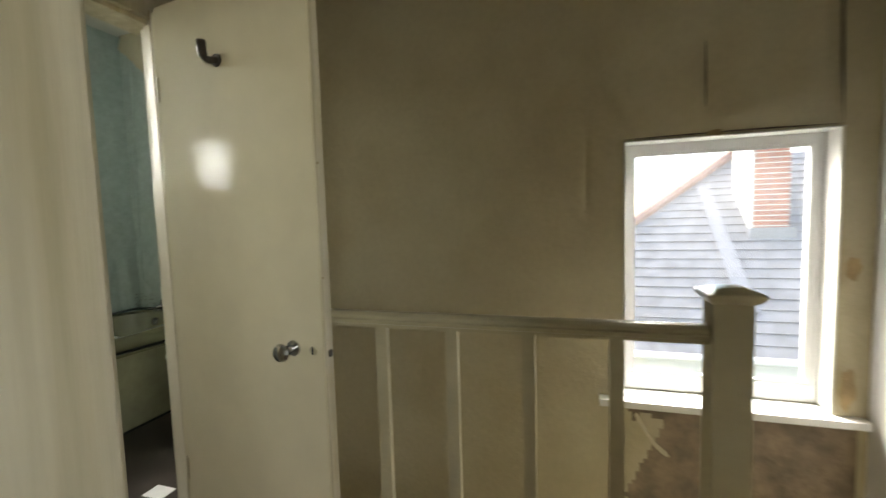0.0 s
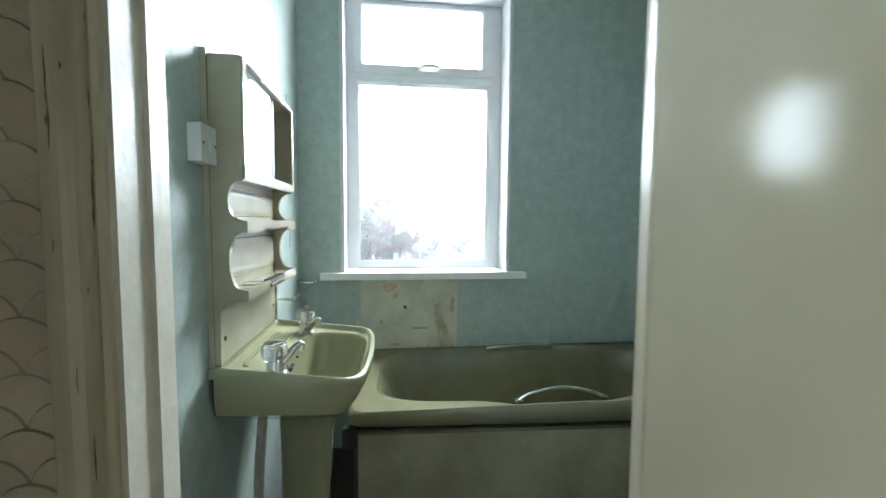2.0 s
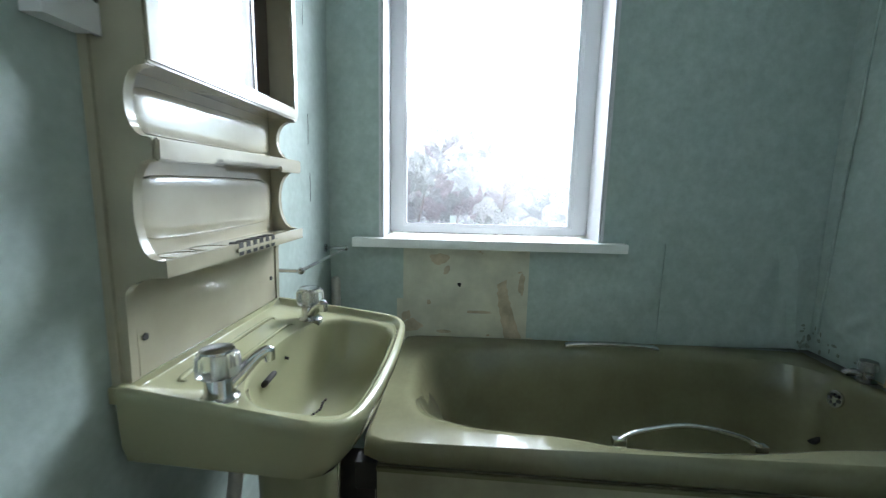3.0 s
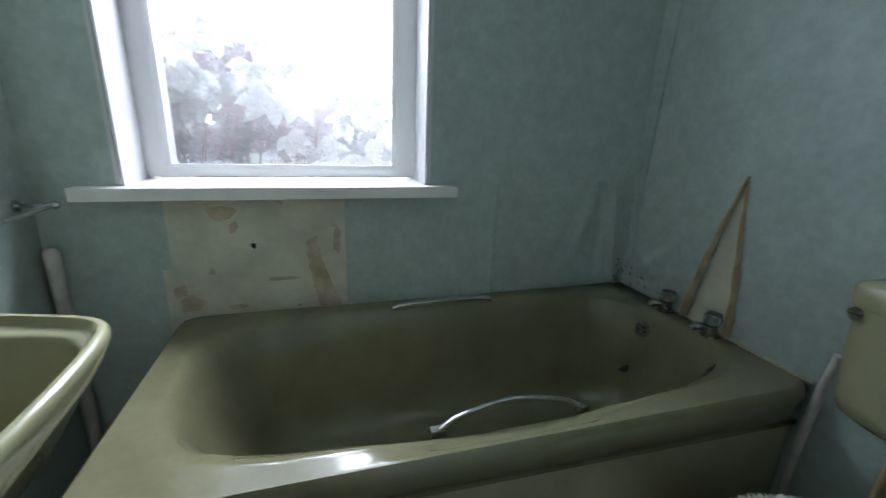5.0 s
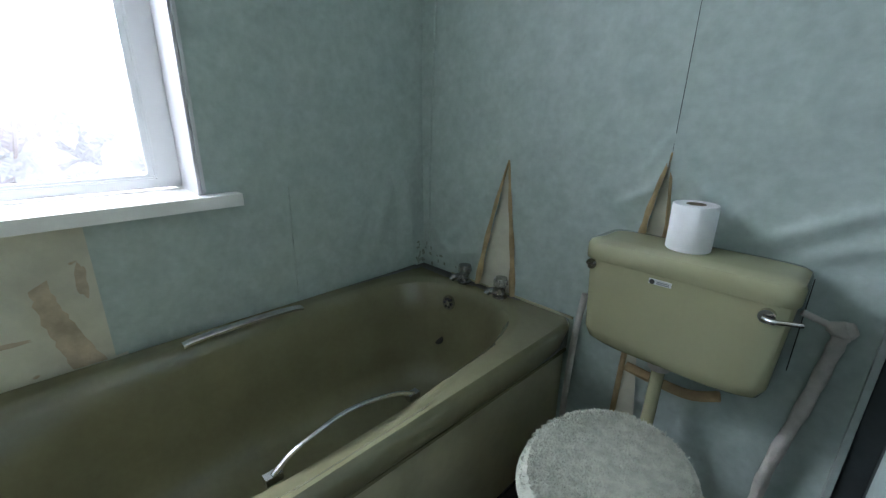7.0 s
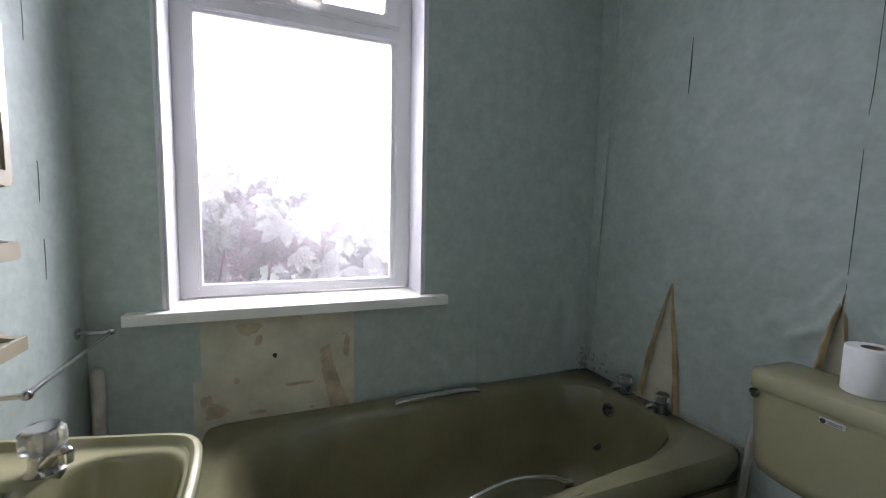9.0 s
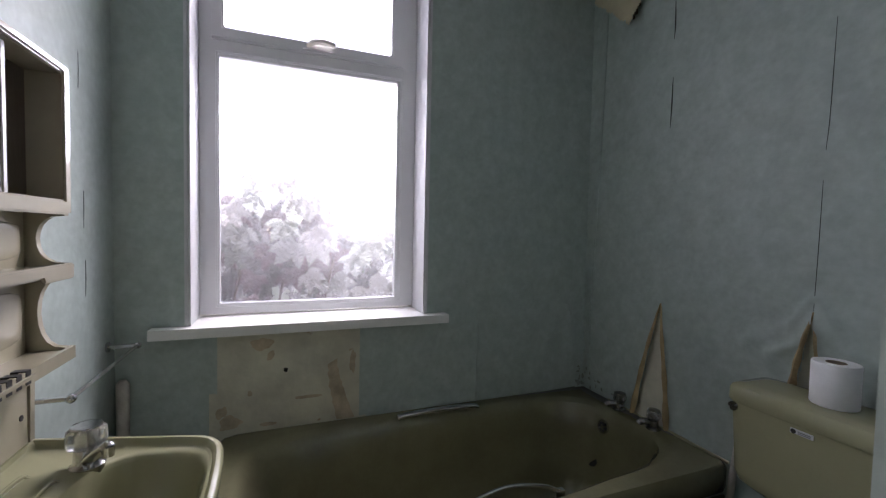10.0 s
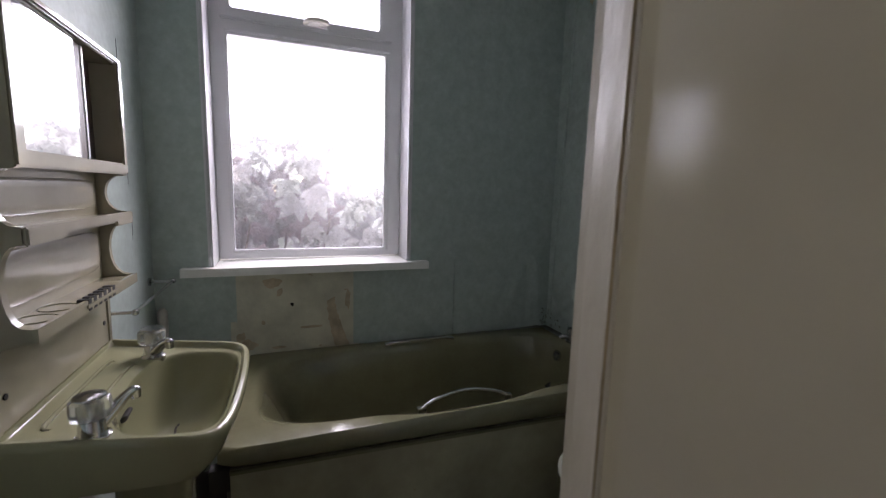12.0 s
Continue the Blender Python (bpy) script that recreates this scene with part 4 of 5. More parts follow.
tr = thing("towel_rail", (0.28, 0.0, 0.878), "slim chrome towel rail on the wall", "towel rail")
part("bar", tube([(0.058, 0.080, 0.878), (0.512, 0.080, 0.878)], 0.0055), CHROME, tr, smooth=True)
for x in (0.064, 0.506):
    part("post", tube([(x, 0.0, 0.878), (x, 0.006, 0.878), (x, 0.0065, 0.878), (x, 0.085, 0.878)], [0.016, 0.016, 0.006, 0.006]), CHROME, tr, smooth=True)
    part("end_ball", lathe([(0.002, 0.867), (0.009, 0.872), (0.011, 0.878), (0.009, 0.884), (0.002, 0.889)], x, 0.081, sides=14), CHROME, tr, smooth=True)

# ---- toilet ----
cis = thing("cistern", (1.03, 1.78, 0.56), "olive low-level cistern on the torn papered wall", "toilet cistern")


def tank_ring(z, x0, x1, y0, y1, n=9):
    return oval((x0 + x1) / 2, (y0 + y1) / 2, (x1 - x0) / 2, (y1 - y0) / 2, n, z, 64)


tank = [tank_ring(0.553, 0.90, 1.17, 1.76, 1.86, 5), tank_ring(0.557, 0.865, 1.205, 1.735, 1.864, 6), tank_ring(0.572, 0.842, 1.232, 1.722, 1.866, 7),
        tank_ring(0.60, 0.834, 1.242, 1.716, 1.866), tank_ring(0.80, 0.826, 1.252, 1.706, 1.866)]
part("tank", loft(tank), OLIVE, cis, smooth=True)
lid = [tank_ring(0.797, 0.823, 1.255, 1.702, 1.868), tank_ring(0.802, 0.820, 1.258, 1.699, 1.869), tank_ring(0.834, 0.820, 1.258, 1.699, 1.869),
       tank_ring(0.843, 0.824, 1.254, 1.704, 1.868), tank_ring(0.848, 0.834, 1.244, 1.716, 1.864), tank_ring(0.850, 0.86, 1.22, 1.74, 1.85, 6)]
part("lid", loft(lid), OLIVE, cis, smooth=True)
lev = part("lever_boss", disc_y(1.211, 1.708, 0.775, 0.0145, 0.014), CHROME, cis, "chrome flush lever", smooth=True)
part("lever", tube(bend([(1.207, 1.690, 0.772), (1.222, 1.682, 0.773), (1.244, 1.680, 0.778), (1.268, 1.680, 0.783)]), [0.0065] * 8 + [0.0048] * 11, sides=10), CHROME, lev, smooth=True)
badge = part("badge", disc_y(0.842, 1.709, 0.783, 0.013, 0.004), DULL_CHROME, cis, "round grey maker's badge", smooth=True)
part("badge_bar", box(0.832, 0.852, 1.7035, 1.7047, 0.7815, 0.7845), IRON, badge)
plate = part("name_plate", box(0.986, 1.034, 1.7035, 1.7075, 0.775, 0.787), ALUMINIUM, cis, "small silver name plate", bevel=0.0015)
part("plate_dot", disc_y(0.993, 1.7036, 0.7805, 0.006, 0.001, 0, 14), RUBBER, plate)
for i in range(2):
    part("plate_bar", box(1.003, 1.030, 1.7025, 1.7034, 0.777 + i * 0.004, 0.7795 + i * 0.004), LEAD, plate)
part("outlet_nut", lathe([(0.026, 0.516), (0.029, 0.521), (0.029, 0.545), (0.024, 0.556)], 1.02, 1.80, sides=16), LAGGED, cis, "white plastic nut", smooth=True)
# Thin black strip painted in for the shade along the cistern's side.
part("side_gap_shade", box(1.2585, 1.2605, 1.858, 1.872, 0.60, 0.82), RUBBER, cis)
part("cistern_bracket", tube(bend([(0.922, 1.850, 0.452), (1.04, 1.846, 0.445), (1.10, 1.848, 0.449), (1.155, 1.852, 0.474)]), 0.014, sides=8, flat=0.7), TAN, label="brown timber bearer under the cistern", category="bracket", smooth=True)

wc = thing("toilet", (1.03, 1.50, 0.0), "olive toilet with a fluffy sage lid cover", "toilet")
part("flush_pipe", tube(bend([(1.02, 1.80, 0.545), (1.02, 1.795, 0.46), (1.025, 1.76, 0.36), (1.03, 1.70, 0.33)]), 0.0165), OLIVE, wc, "olive flush pipe", smooth=True)
bowl = []
for z, ax, ay, cy in ((0.0, 0.11, 0.16, 1.54), (0.03, 0.108, 0.155, 1.54), (0.12, 0.090, 0.13, 1.54), (0.22, 0.105, 0.15, 1.52), (0.31, 0.150, 0.19, 1.49), (0.365, 0.156, 0.20, 1.475), (0.38, 0.158, 0.202, 1.475)):
    bowl.append(oval(1.042, cy, ax, ay, 2.3, z, 48))
part("bowl", loft(bowl), OLIVE, wc, smooth=True)
part("outlet", tube(bend([(1.03, 1.60, 0.30), (1.03, 1.72, 0.33), (1.03, 1.80, 0.22), (1.03, 1.82, 0.0)]), 0.05), OLIVE, wc, smooth=True)
seat = [oval(1.042, 1.475, 0.162 - a, 0.205 - a, 2.2, z, 48) for a, z in ((0.006, 0.381), (0.0, 0.386), (0.0, 0.398), (0.006, 0.404))]
part("seat", loft(seat), OLIVE, wc, smooth=True)
cover_rings = [oval(1.042, 1.473, 0.164 - a, 0.207 - a, 2.2, z, 48) for a, z in ((0.004, 0.400), (-0.004, 0.405), (-0.006, 0.416), (0.004, 0.428), (0.02, 0.433), (0.08, 0.436), (0.16, 0.437))]
cover = part("lid_cover", loft(cover_rings), FLUFF, wc, "fluffy sage cotton lid cover", smooth=True)
rnd = random.Random(5)
bm = bmesh.new()
for i in range(17000):
    a, r = rnd.uniform(0, 2 * math.pi), math.sqrt(rnd.random()) * 1.02
    x, y = 1.042 + 0.165 * r * math.cos(a), 1.473 + 0.208 * r * math.sin(a)
    z = 0.434 - (0.010 if r > 0.93 else 0.0) - (0.016 if r > 0.99 else 0.0)
    dx, dy = rnd.uniform(-1, 1) * 0.005 + (0.006 * math.cos(a) if r > 0.93 else 0), rnd.uniform(-1, 1) * 0.006 + (0.006 * math.sin(a) if r > 0.93 else 0)
    h, w = rnd.uniform(0.004, 0.009) * (0.8 + 0.5 * abs(noise.noise((x * 40, y * 40, 1.0)))), 0.0013
    b0 = rnd.uniform(0, 6.28)
    base = [bm.verts.new((x + w * math.cos(b0 + k * 2.094), y + w * math.sin(b0 + k * 2.094), z)) for k in range(3)]
    mid = [bm.verts.new((x + dx * 0.7 + 0.9 * w * math.cos(b0 + k * 2.094), y + dy * 0.7 + 0.9 * w * math.sin(b0 + k * 2.094), z + h * 0.7)) for k in range(3)]
    tip = bm.verts.new((x + dx, y + dy, z + h))
    for k in range(3):
        j = (k + 1) % 3
        bm.faces.new((base[k], base[j], mid[j], mid[k]))
        bm.faces.new((mid[k], mid[j], tip))
part("tufting", bm, FLUFF, cover, "tufted cotton pile", kind="stuff")

roll = thing("toilet_roll", (1.03, 1.79, 0.851), "white toilet roll standing on the cistern lid", "toilet roll")
prof = [(0.020, 0.851), (0.046, 0.851), (0.0475, 0.853), (0.0475, 0.955), (0.046, 0.957), (0.021, 0.9565), (0.0205, 0.953), (0.0205, 0.856)]
part("paper", lathe(prof, 1.03, 1.79, sides=40), TISSUE, roll, smooth=True)
part("core", lathe([(0.0203, 0.853), (0.0203, 0.9568), (0.0193, 0.9568), (0.0193, 0.853)], 1.03, 1.79, sides=32), CARD, roll, "brown card core", smooth=True)

# lagged pipe beside the cistern
lp = thing("lagged_pipe", (1.29, 1.855, 0.0), "off-white wrapped pipe rising to the cistern", "pipe")
part("pipe", tube(bend([(1.288, 1.845, 0.0), (1.278, 1.848, 0.17), (1.280, 1.85, 0.33), (1.308, 1.85, 0.55), (1.322, 1.85, 0.69), (1.326, 1.85, 0.728)]), [0.0142 + 0.0016 * math.sin(i * 1.9) + 0.003 * max(0, (i - 25) / 5) for i in range(31)]), LAGGED, lp, smooth=True)
part("elbow", tube(bend([(1.343, 1.85, 0.742), (1.326, 1.85, 0.732), (1.300, 1.85, 0.733)]), [0.012 + 0.002 * i for i in range(5)] + [0.019] * 3 + [0.018, 0.016, 0.014, 0.012, 0.010]), LAGGED, lp, smooth=True)
part("inlet", tube([(1.305, 1.85, 0.735), (1.256, 1.84, 0.752)], 0.007), LAGGED, lp, smooth=True)
part("copper_pipe", tube(bend([(0.772, 1.85, 0.63), (0.757, 1.85, 0.49), (0.748, 1.85, 0.25), (0.748, 1.85, 0.0)]), 0.010), LAGGED, label="painted pipe between bath and cistern", category="pipe", smooth=True)
bm = bmesh.new()
bm.faces.new([bm.verts.new((x, W - 0.021, z)) for x, z in ((0.915, 0.56), (0.900, 0.16), (0.968, 0.16), (0.962, 0.30), (0.940, 0.50))])
part("plaster_tear", bm, PLASTER, label="cream plaster bared under the cistern", category="plaster", kind="structure")
part("riser_pipe", tube(bend([(0.912, 1.86, 0.56), (0.905, 1.86, 0.38), (0.895, 1.86, 0.0)]), 0.008), TAN, label="stained thin pipe under the cistern", category="pipe", smooth=True)

br = thing("toilet_brush", (1.315, 1.80, 0.0), "lime green plastic toilet brush by the pipe", "toilet brush")
part("holder", lathe([(0.045, 0.0), (0.048, 0.01), (0.040, 0.09), (0.036, 0.10)], 1.315, 1.80), LIME, br, smooth=True)
part("stem", tube([(1.315, 1.80, 0.10), (1.315, 1.80, 0.225)], 0.006), LIME, br, smooth=True)
hb = part("handle", tube([(1.315, 1.80, 0.200), (1.315, 1.80, 0.225), (1.316, 1.80, 0.272), (1.316, 1.80, 0.285)], [0.010, 0.0145, 0.0145, 0.008], flat=0.6), LIME, br, smooth=True)
part("hanging_hole", tube([(1.318, 1.7900, 0.258), (1.318, 1.7920, 0.274)], 0.0045, sides=8), BLACK, hb)
part("paper_scrap", box(1.30, 1.40, 0.86, 0.93, 0.0, 0.003), TISSUE, label="scrap of white paper on the floor", category="paper")

# ---- doorway and door ----
part("door_lining", box(XIN - 0.004, XOUT + 0.004, DOOR[0] - 0.004, DOOR[0] + 0.006, 0.0, 1.83), LINING, label="pale gloss door lining, rough with old paint", category="door frame", kind="structure", bevel=0.002)
part("door_post", extrude([(1.50, 0.856), (1.532, 0.854), (1.534, 0.840), (1.594, 0.831), (1.598, 0.822), (1.606, 0.810), (1.614, 0.803), (1.624, 0.804), (1.632, 0.792), (1.650, 0.774), (1.655, 0.774), (1.658, 0.792), (1.690, 0.795), (1.690, 0.965), (1.50, 0.96)], "z", 0.0, 1.83), POST,
     label="moulded cream door post with chipped paint", category="door frame", kind="structure")
part("door_lining", box(XIN + 0.006, XOUT + 0.004, DOOR[0] + 0.006, DOOR[1] - 0.006, 1.815, 1.834), FRAME, label="chipped cream door lining", category="door frame", kind="structure", bevel=0.002)
part("door_stop", box(XIN + 0.004, XIN + 0.05, DOOR[0] + 0.006, DOOR[0] + 0.014, 0.0, 1.815), LINING, label="cream door stop bead", category="door frame", kind="structure", bevel=0.002)


def architrave(name, y0, y1, z1, flip):
    """A moulded casing on the landing face: a flat, an ogee and a bead."""
    s = -1 if flip else 1
    e = y1 if not flip else y0
    pts = [(XOUT, e), (XOUT + 0.014, e), (XOUT + 0.018, e - s * 0.006), (XOUT + 0.014, e - s * 0.012), (XOUT + 0.016, e - s * 0.030), (XOUT + 0.024, e - s * 0.042), (XOUT + 0.026, e - s * 0.060), (XOUT + 0.020, e - s * 0.066), (XOUT, e - s * 0.068)]
    part(name, extrude(pts, "z", 0.0, z1), FRAME, label="moulded cream architrave with chipped paint", category="architrave", kind="structure")


architrave("trim", 0.0, DOOR[0] - 0.002, 1.90, False)
part("trim", box(XOUT, XOUT + 0.022, DOOR[0] - 0.07, DOOR[1] + 0.074, 1.836, 1.90), FRAME, label="cream architrave over the bathroom door", category="architrave", kind="structure", bevel=0.004)

HX, HY, LEN, TH = 1.694, 0.750, 0.630, 0.034
ANG = radians(-6.6)
DX, DY = Vector((math.cos(ANG), math.sin(ANG), 0)), Vector((-math.sin(ANG), math.cos(ANG), 0))


def on_door(bm):
    """Turn a mesh drawn along x from the hinge, with y into the leaf, into the door's place."""
    m = Matrix(((DX.x, DY.x, 0, HX), (DX.y, DY.y, 0, HY), (0, 0, 1, 0), (0, 0, 0, 1)))
    bmesh.ops.transform(bm, matrix=m, verts=bm.verts)
    return bm


door = thing("door_1", (HX, HY, 0.0), "cream gloss flush door standing open on the landing", "door", kind="structure")
part("leaf", on_door(box(0.0, LEN, 0.0, TH, 0.012, 1.812)), CREAM, door, bevel=0.003)
part("hanging_stile", box(1.6585, 1.6935, 0.772, 0.790, 0.012, 1.812), CREAM, door, bevel=0.002)
part("lock_stile_edge", on_door(box(LEN, LEN + 0.003, 0.002, TH - 0.002, 0.012, 1.812)), FRAME, door)
kn = part("knob", on_door(tube([(0.516, -0.0, 0.733), (0.516, -0.004, 0.733), (0.516, -0.0045, 0.733), (0.516, -0.028, 0.733), (0.516, -0.034, 0.733), (0.516, -0.050, 0.733), (0.516, -0.060, 0.733), (0.516, -0.063, 0.733)],
     [0.024, 0.023, 0.009, 0.009, 0.019, 0.027, 0.022, 0.008], sides=24)), CHROME, door, "round tarnished chrome knob", smooth=True)
esc = part("escutcheon", on_door(tube([(0.588, 0.0, 0.733), (0.588, -0.003, 0.733)], [0.014, 0.012], sides=18)), RAIL, door, "painted keyhole plate")
part("keyhole", on_door(box(0.5855, 0.5905, -0.0042, -0.003, 0.722, 0.744)), BLACK, esc)
part("latch", on_door(box(LEN + 0.003, LEN + 0.010, 0.010, 0.024, 0.715, 0.735)), IRON, door, "latch bolt", bevel=0.002)
hk = part("coat_hook_plate", on_door(tube([(0.278, 0.0, 1.598), (0.278, -0.006, 1.598)], [0.020, 0.018], sides=16)), IRON, door, "dark coat hook", smooth=True)
part("coat_hook", on_door(tube(bend([(0.278, -0.004, 1.596), (0.278, -0.035, 1.590), (0.276, -0.046, 1.606), (0.275, -0.047, 1.640)]), [0.011] * 10 + [0.0135] * 8 + [0.013], sides=12)), IRON, hk, smooth=True)
for z in (0.25, 1.55):
    part("hinge", on_door(tube([(-0.003, 0.002, z - 0.04), (-0.003, 0.002, z + 0.04)], 0.006, sides=8)), FRAME, door)

rnd = random.Random(3)
bm = bmesh.new()
for i in range(34):
    off, proud = ((0.012, 0.0150), (0.036, 0.0205), (0.050, 0.0258), (0.022, 0.0158))[i % 4]
    z, h = rnd.uniform(0.1, 1.8), rnd.uniform(0.008, 0.07)
    y = DOOR[0] - 0.002 - off + rnd.uniform(-0.0012, 0.0012)
    tube([(XOUT + proud, y, z), (XOUT + proud, y + rnd.uniform(-0.001, 0.001), z + h * 0.5), (XOUT + proud, y, z + h)], [0.0003, rnd.uniform(0.0006, 0.0014), 0.0003], bm, 5)
part("paint_crack", bm, DARK_BROWN, label="fine dark cracks in the cream paint", category="crack", kind="structure")
part("brown_run", tube(bend([(1.6405, 0.7840, 1.828), (1.6408, 0.7836, 1.45), (1.641, 0.7832, 1.05), (1.641, 0.7832, 0.74)]), [0.0048 - 0.0002 * i for i in range(19)], sides=8, flat=0.5), TAN, label="brown stain run down the door post", category="stain", kind="structure", smooth=True)

# ---- landing ----
part("landing_floor", box(XOUT, 4.4, -1.6, 0.96, -0.12, 0.0), CARPET, label="brown carpeted landing floor", category="floor", kind="structure")
# Assumed wall out of view; its opening is added for the bedroom's fill lamp.
part("wall_bedroom_south", slab("y", -1.76, -1.6, (XOUT, 4.4), (-3.0, 2.6), [(3.5, 4.2, 0.95, 1.95)]), BUFF, label="unseen buff wall closing the bedroom, opened for the fill lamp", category="wall", kind="structure")
part("wall_landing_east", slab("x", 4.23, 4.4, (-1.6, W), (-3.0, 2.6)), WHITE, label="white painted wall beside the stair window", category="wall", kind="structure")
part("wall_bedroom_west", box(XIN, XOUT, -1.6, -0.12, -0.12, 2.42), BUFF, label="plain bedroom wall", category="wall", kind="structure")
part("wall_landing_south", slab("y", -0.15, -0.040, (XOUT, 4.23), (0.0, 2.42), [(2.50, 3.22, 0.0, 1.86)]), BUFF, label="wall between bedroom and landing with a doorway", category="wall", kind="structure")
for x0, x1, e in ((2.50, 2.566, 2.566), (3.172, 3.22, 3.172)):
    part("bedroom_lining", box(x0, x1, -0.152, -0.046, 0.0, 1.83), FRAME, label="cream lining of the bedroom doorway", category="door frame", kind="structure", bevel=0.003)
part("bedroom_lining", box(2.5665, 3.1715, -0.152, -0.046, 1.80, 1.86), FRAME, label="cream lining over the bedroom doorway", category="door frame", kind="structure", bevel=0.003)
part("trim", box(2.44, 2.545, -0.040, -0.028, 0.0, 1.90), FRAME, label="cream architrave of the bedroom doorway", category="architrave", kind="structure", bevel=0.004)
part("trim", box(3.185, 3.28, -0.040, -0.028, 0.0, 1.90), FRAME, label="cream architrave of the bedroom doorway", category="architrave", kind="structure", bevel=0.004)
part("trim", box(2.5455, 3.1845, -0.040, -0.028, 1.83, 1.90), FRAME, label="cream architrave of the bedroom doorway", category="architrave", kind="structure", bevel=0.004)
part("wall_landing_face", slab("x", XOUT, XOUT + 0.003, (0.04, W - 0.002), (0.0, 2.42), [(0.042, 0.966, 0.0, 1.84)]), BUFF, label="buff lining paper on the partition", category="wall", kind="structure")
part("lower_storey", slab("z", -3.0, -0.121, (-0.29, XOUT), (-0.2, W)), RENDER, label="rendered lower storey under the bathroom", category="wall", kind="structure")
part("stair_wall", box(XOUT + 0.0005, XOUT + 0.004, 0.97, W, -3.0, -0.001), BUFF, label="buff wall beside the stairs", category="wall", kind="structure")
part("landing_ceiling", box(XOUT, 4.4, -1.76, W + 0.1, 2.42, 2.54), CEIL, label="white landing ceiling", category="ceiling", kind="structure")
part("landing_edge", box(XOUT, 4.23, 0.96, 0.985, -0.30, 0.0), RAIL, label="cream apron board along the stairwell", category="trim", kind="structure")
part("stairwell_floor", box(XOUT, 4.4, 0.97, W + 0.1, -2.8, -2.7), CARPET, label="carpeted hall floor below", category="floor", kind="structure")
part("stairwell_side", box(XOUT, 4.4, 0.95, 0.97, -2.8, -0.30), BUFF, label="buff wall under the landing", category="wall", kind="structure")
for i in range(9):
    x1 = 4.2 - 0.22 * i
    part("stair", box(x1 - 0.22, x1, 0.99, W - 0.02, -0.36 - 0.18 * i - 0.18, -0.36 - 0.18 * i), CARPET, label="carpeted stair going down", category="stair", group="stairs", kind="structure", bevel=0.01)


def landing_relief(p, q):
    h = 0.004 + 0.006 * noise.noise((p * 1.6, q * 1.6, 7.0)) + 0.0015 * noise.noise((p * 11, q * 11, 1.0))
    for a, b, wide, tall in (((3.59, 1.53), (3.58, 1.95), 0.02, -0.016), ((3.585, 1.55), (3.30, 1.95), 0.03, 0.012), ((3.07, 1.10), (3.07, 1.68), 0.014, -0.010), ((4.09, 1.46), (4.07, 2.2), 0.03, -0.02),
                             ((3.6, 1.5), (4.05, 1.62), 0.04, 0.012), ((3.3, 1.5), (3.15, 1.75), 0.03, 0.010)):
        h += ridge(p, q, a, b, wide, tall)
    return -max(0.001, h + 0.012)


part("wallpaper_landing", sheet("y", W, (XOUT, 4.23), (-1.6, 2.42), 150, 170, landing_relief,
     lambda p, q: (LW[0] - 0.012 < p < LW[1] + 0.012 and LW[2] - 0.02 < q < LW[3] + 0.012) or (3.27 + 0.05 * noise.noise((q * 8, 0, 3)) < p < 4.2 and -0.9 + 0.1 * noise.noise((p * 6, 3, 3)) < q < 0.16 and not (p < 3.45 and q < 0.10 - (3.45 - p) * 0.2 + 0.02 * math.sin(p * 40) and q > 0.1 - (3.45 - p) * 2.2))),
     BUFF, smooth=True, label="buff lining paper, split and loose round the window", category="wallpaper", kind="structure")
bm = sheet("y", W, (3.2, 4.23), (-1.0, 0.18), 60, 60, lambda p, q: -0.001 - 0.010 * abs(noise.noise((p * 9, q * 12, 3))) - 0.004 * noise.noise((p * 30, q * 30, 3)))
part("bare_stone", bm, STONE, smooth=True, label="bare brown stonework where plaster fell away", category="stonework", kind="structure")
part("paper_curl", tube(bend([(3.30, W - 0.03, 0.10), (3.37, W - 0.05, -0.02), (3.45, W - 0.03, -0.10)]), [0.012] * 12 + [0.004], sides=8, flat=0.4), BUFF, smooth=True, label="curl of torn lining paper", category="wallpaper", kind="structure")
slit(bend([(3.589, W - 0.010, 1.54), (3.587, W - 0.012, 1.72), (3.583, W - 0.010, 1.93)]), 0.007, label="dark vertical split in lining paper", material=DARK_BROWN)
slit(bend([(4.10, W - 0.014, 1.46), (4.085, W - 0.016, 1.8), (4.075, W - 0.014, 2.3)]), 0.012, label="dark vertical split in lining paper", material=DARK_BROWN)
slit(bend([(3.24, W - 0.018, 1.452), (3.7, W - 0.020, 1.455), (4.10, W - 0.018, 1.452)]), 0.006, label="dark gap over the stair window", material=DARK_BROWN)
for cx, cz, rx, rz in ((4.150, 0.84, 0.026, 0.05), (4.145, 0.30, 0.030, 0.09), (3.62, 1.452, 0.04, 0.014)):
    blotch("plaster_scar", cx, cz, rx, rz, cx * 7 + cz, TAN, axis="y", at=W - 0.030, label="brown scar where plaster broke away by the window", category="plaster")
part("bracket", tube(bend([(XOUT, 1.79, -0.03), (XOUT + 0.04, 1.79, -0.04), (XOUT + 0.05, 1.79, -0.015)]), 0.004, sides=8), IRON, label="dark handrail bracket on the stair wall", category="bracket", smooth=True)

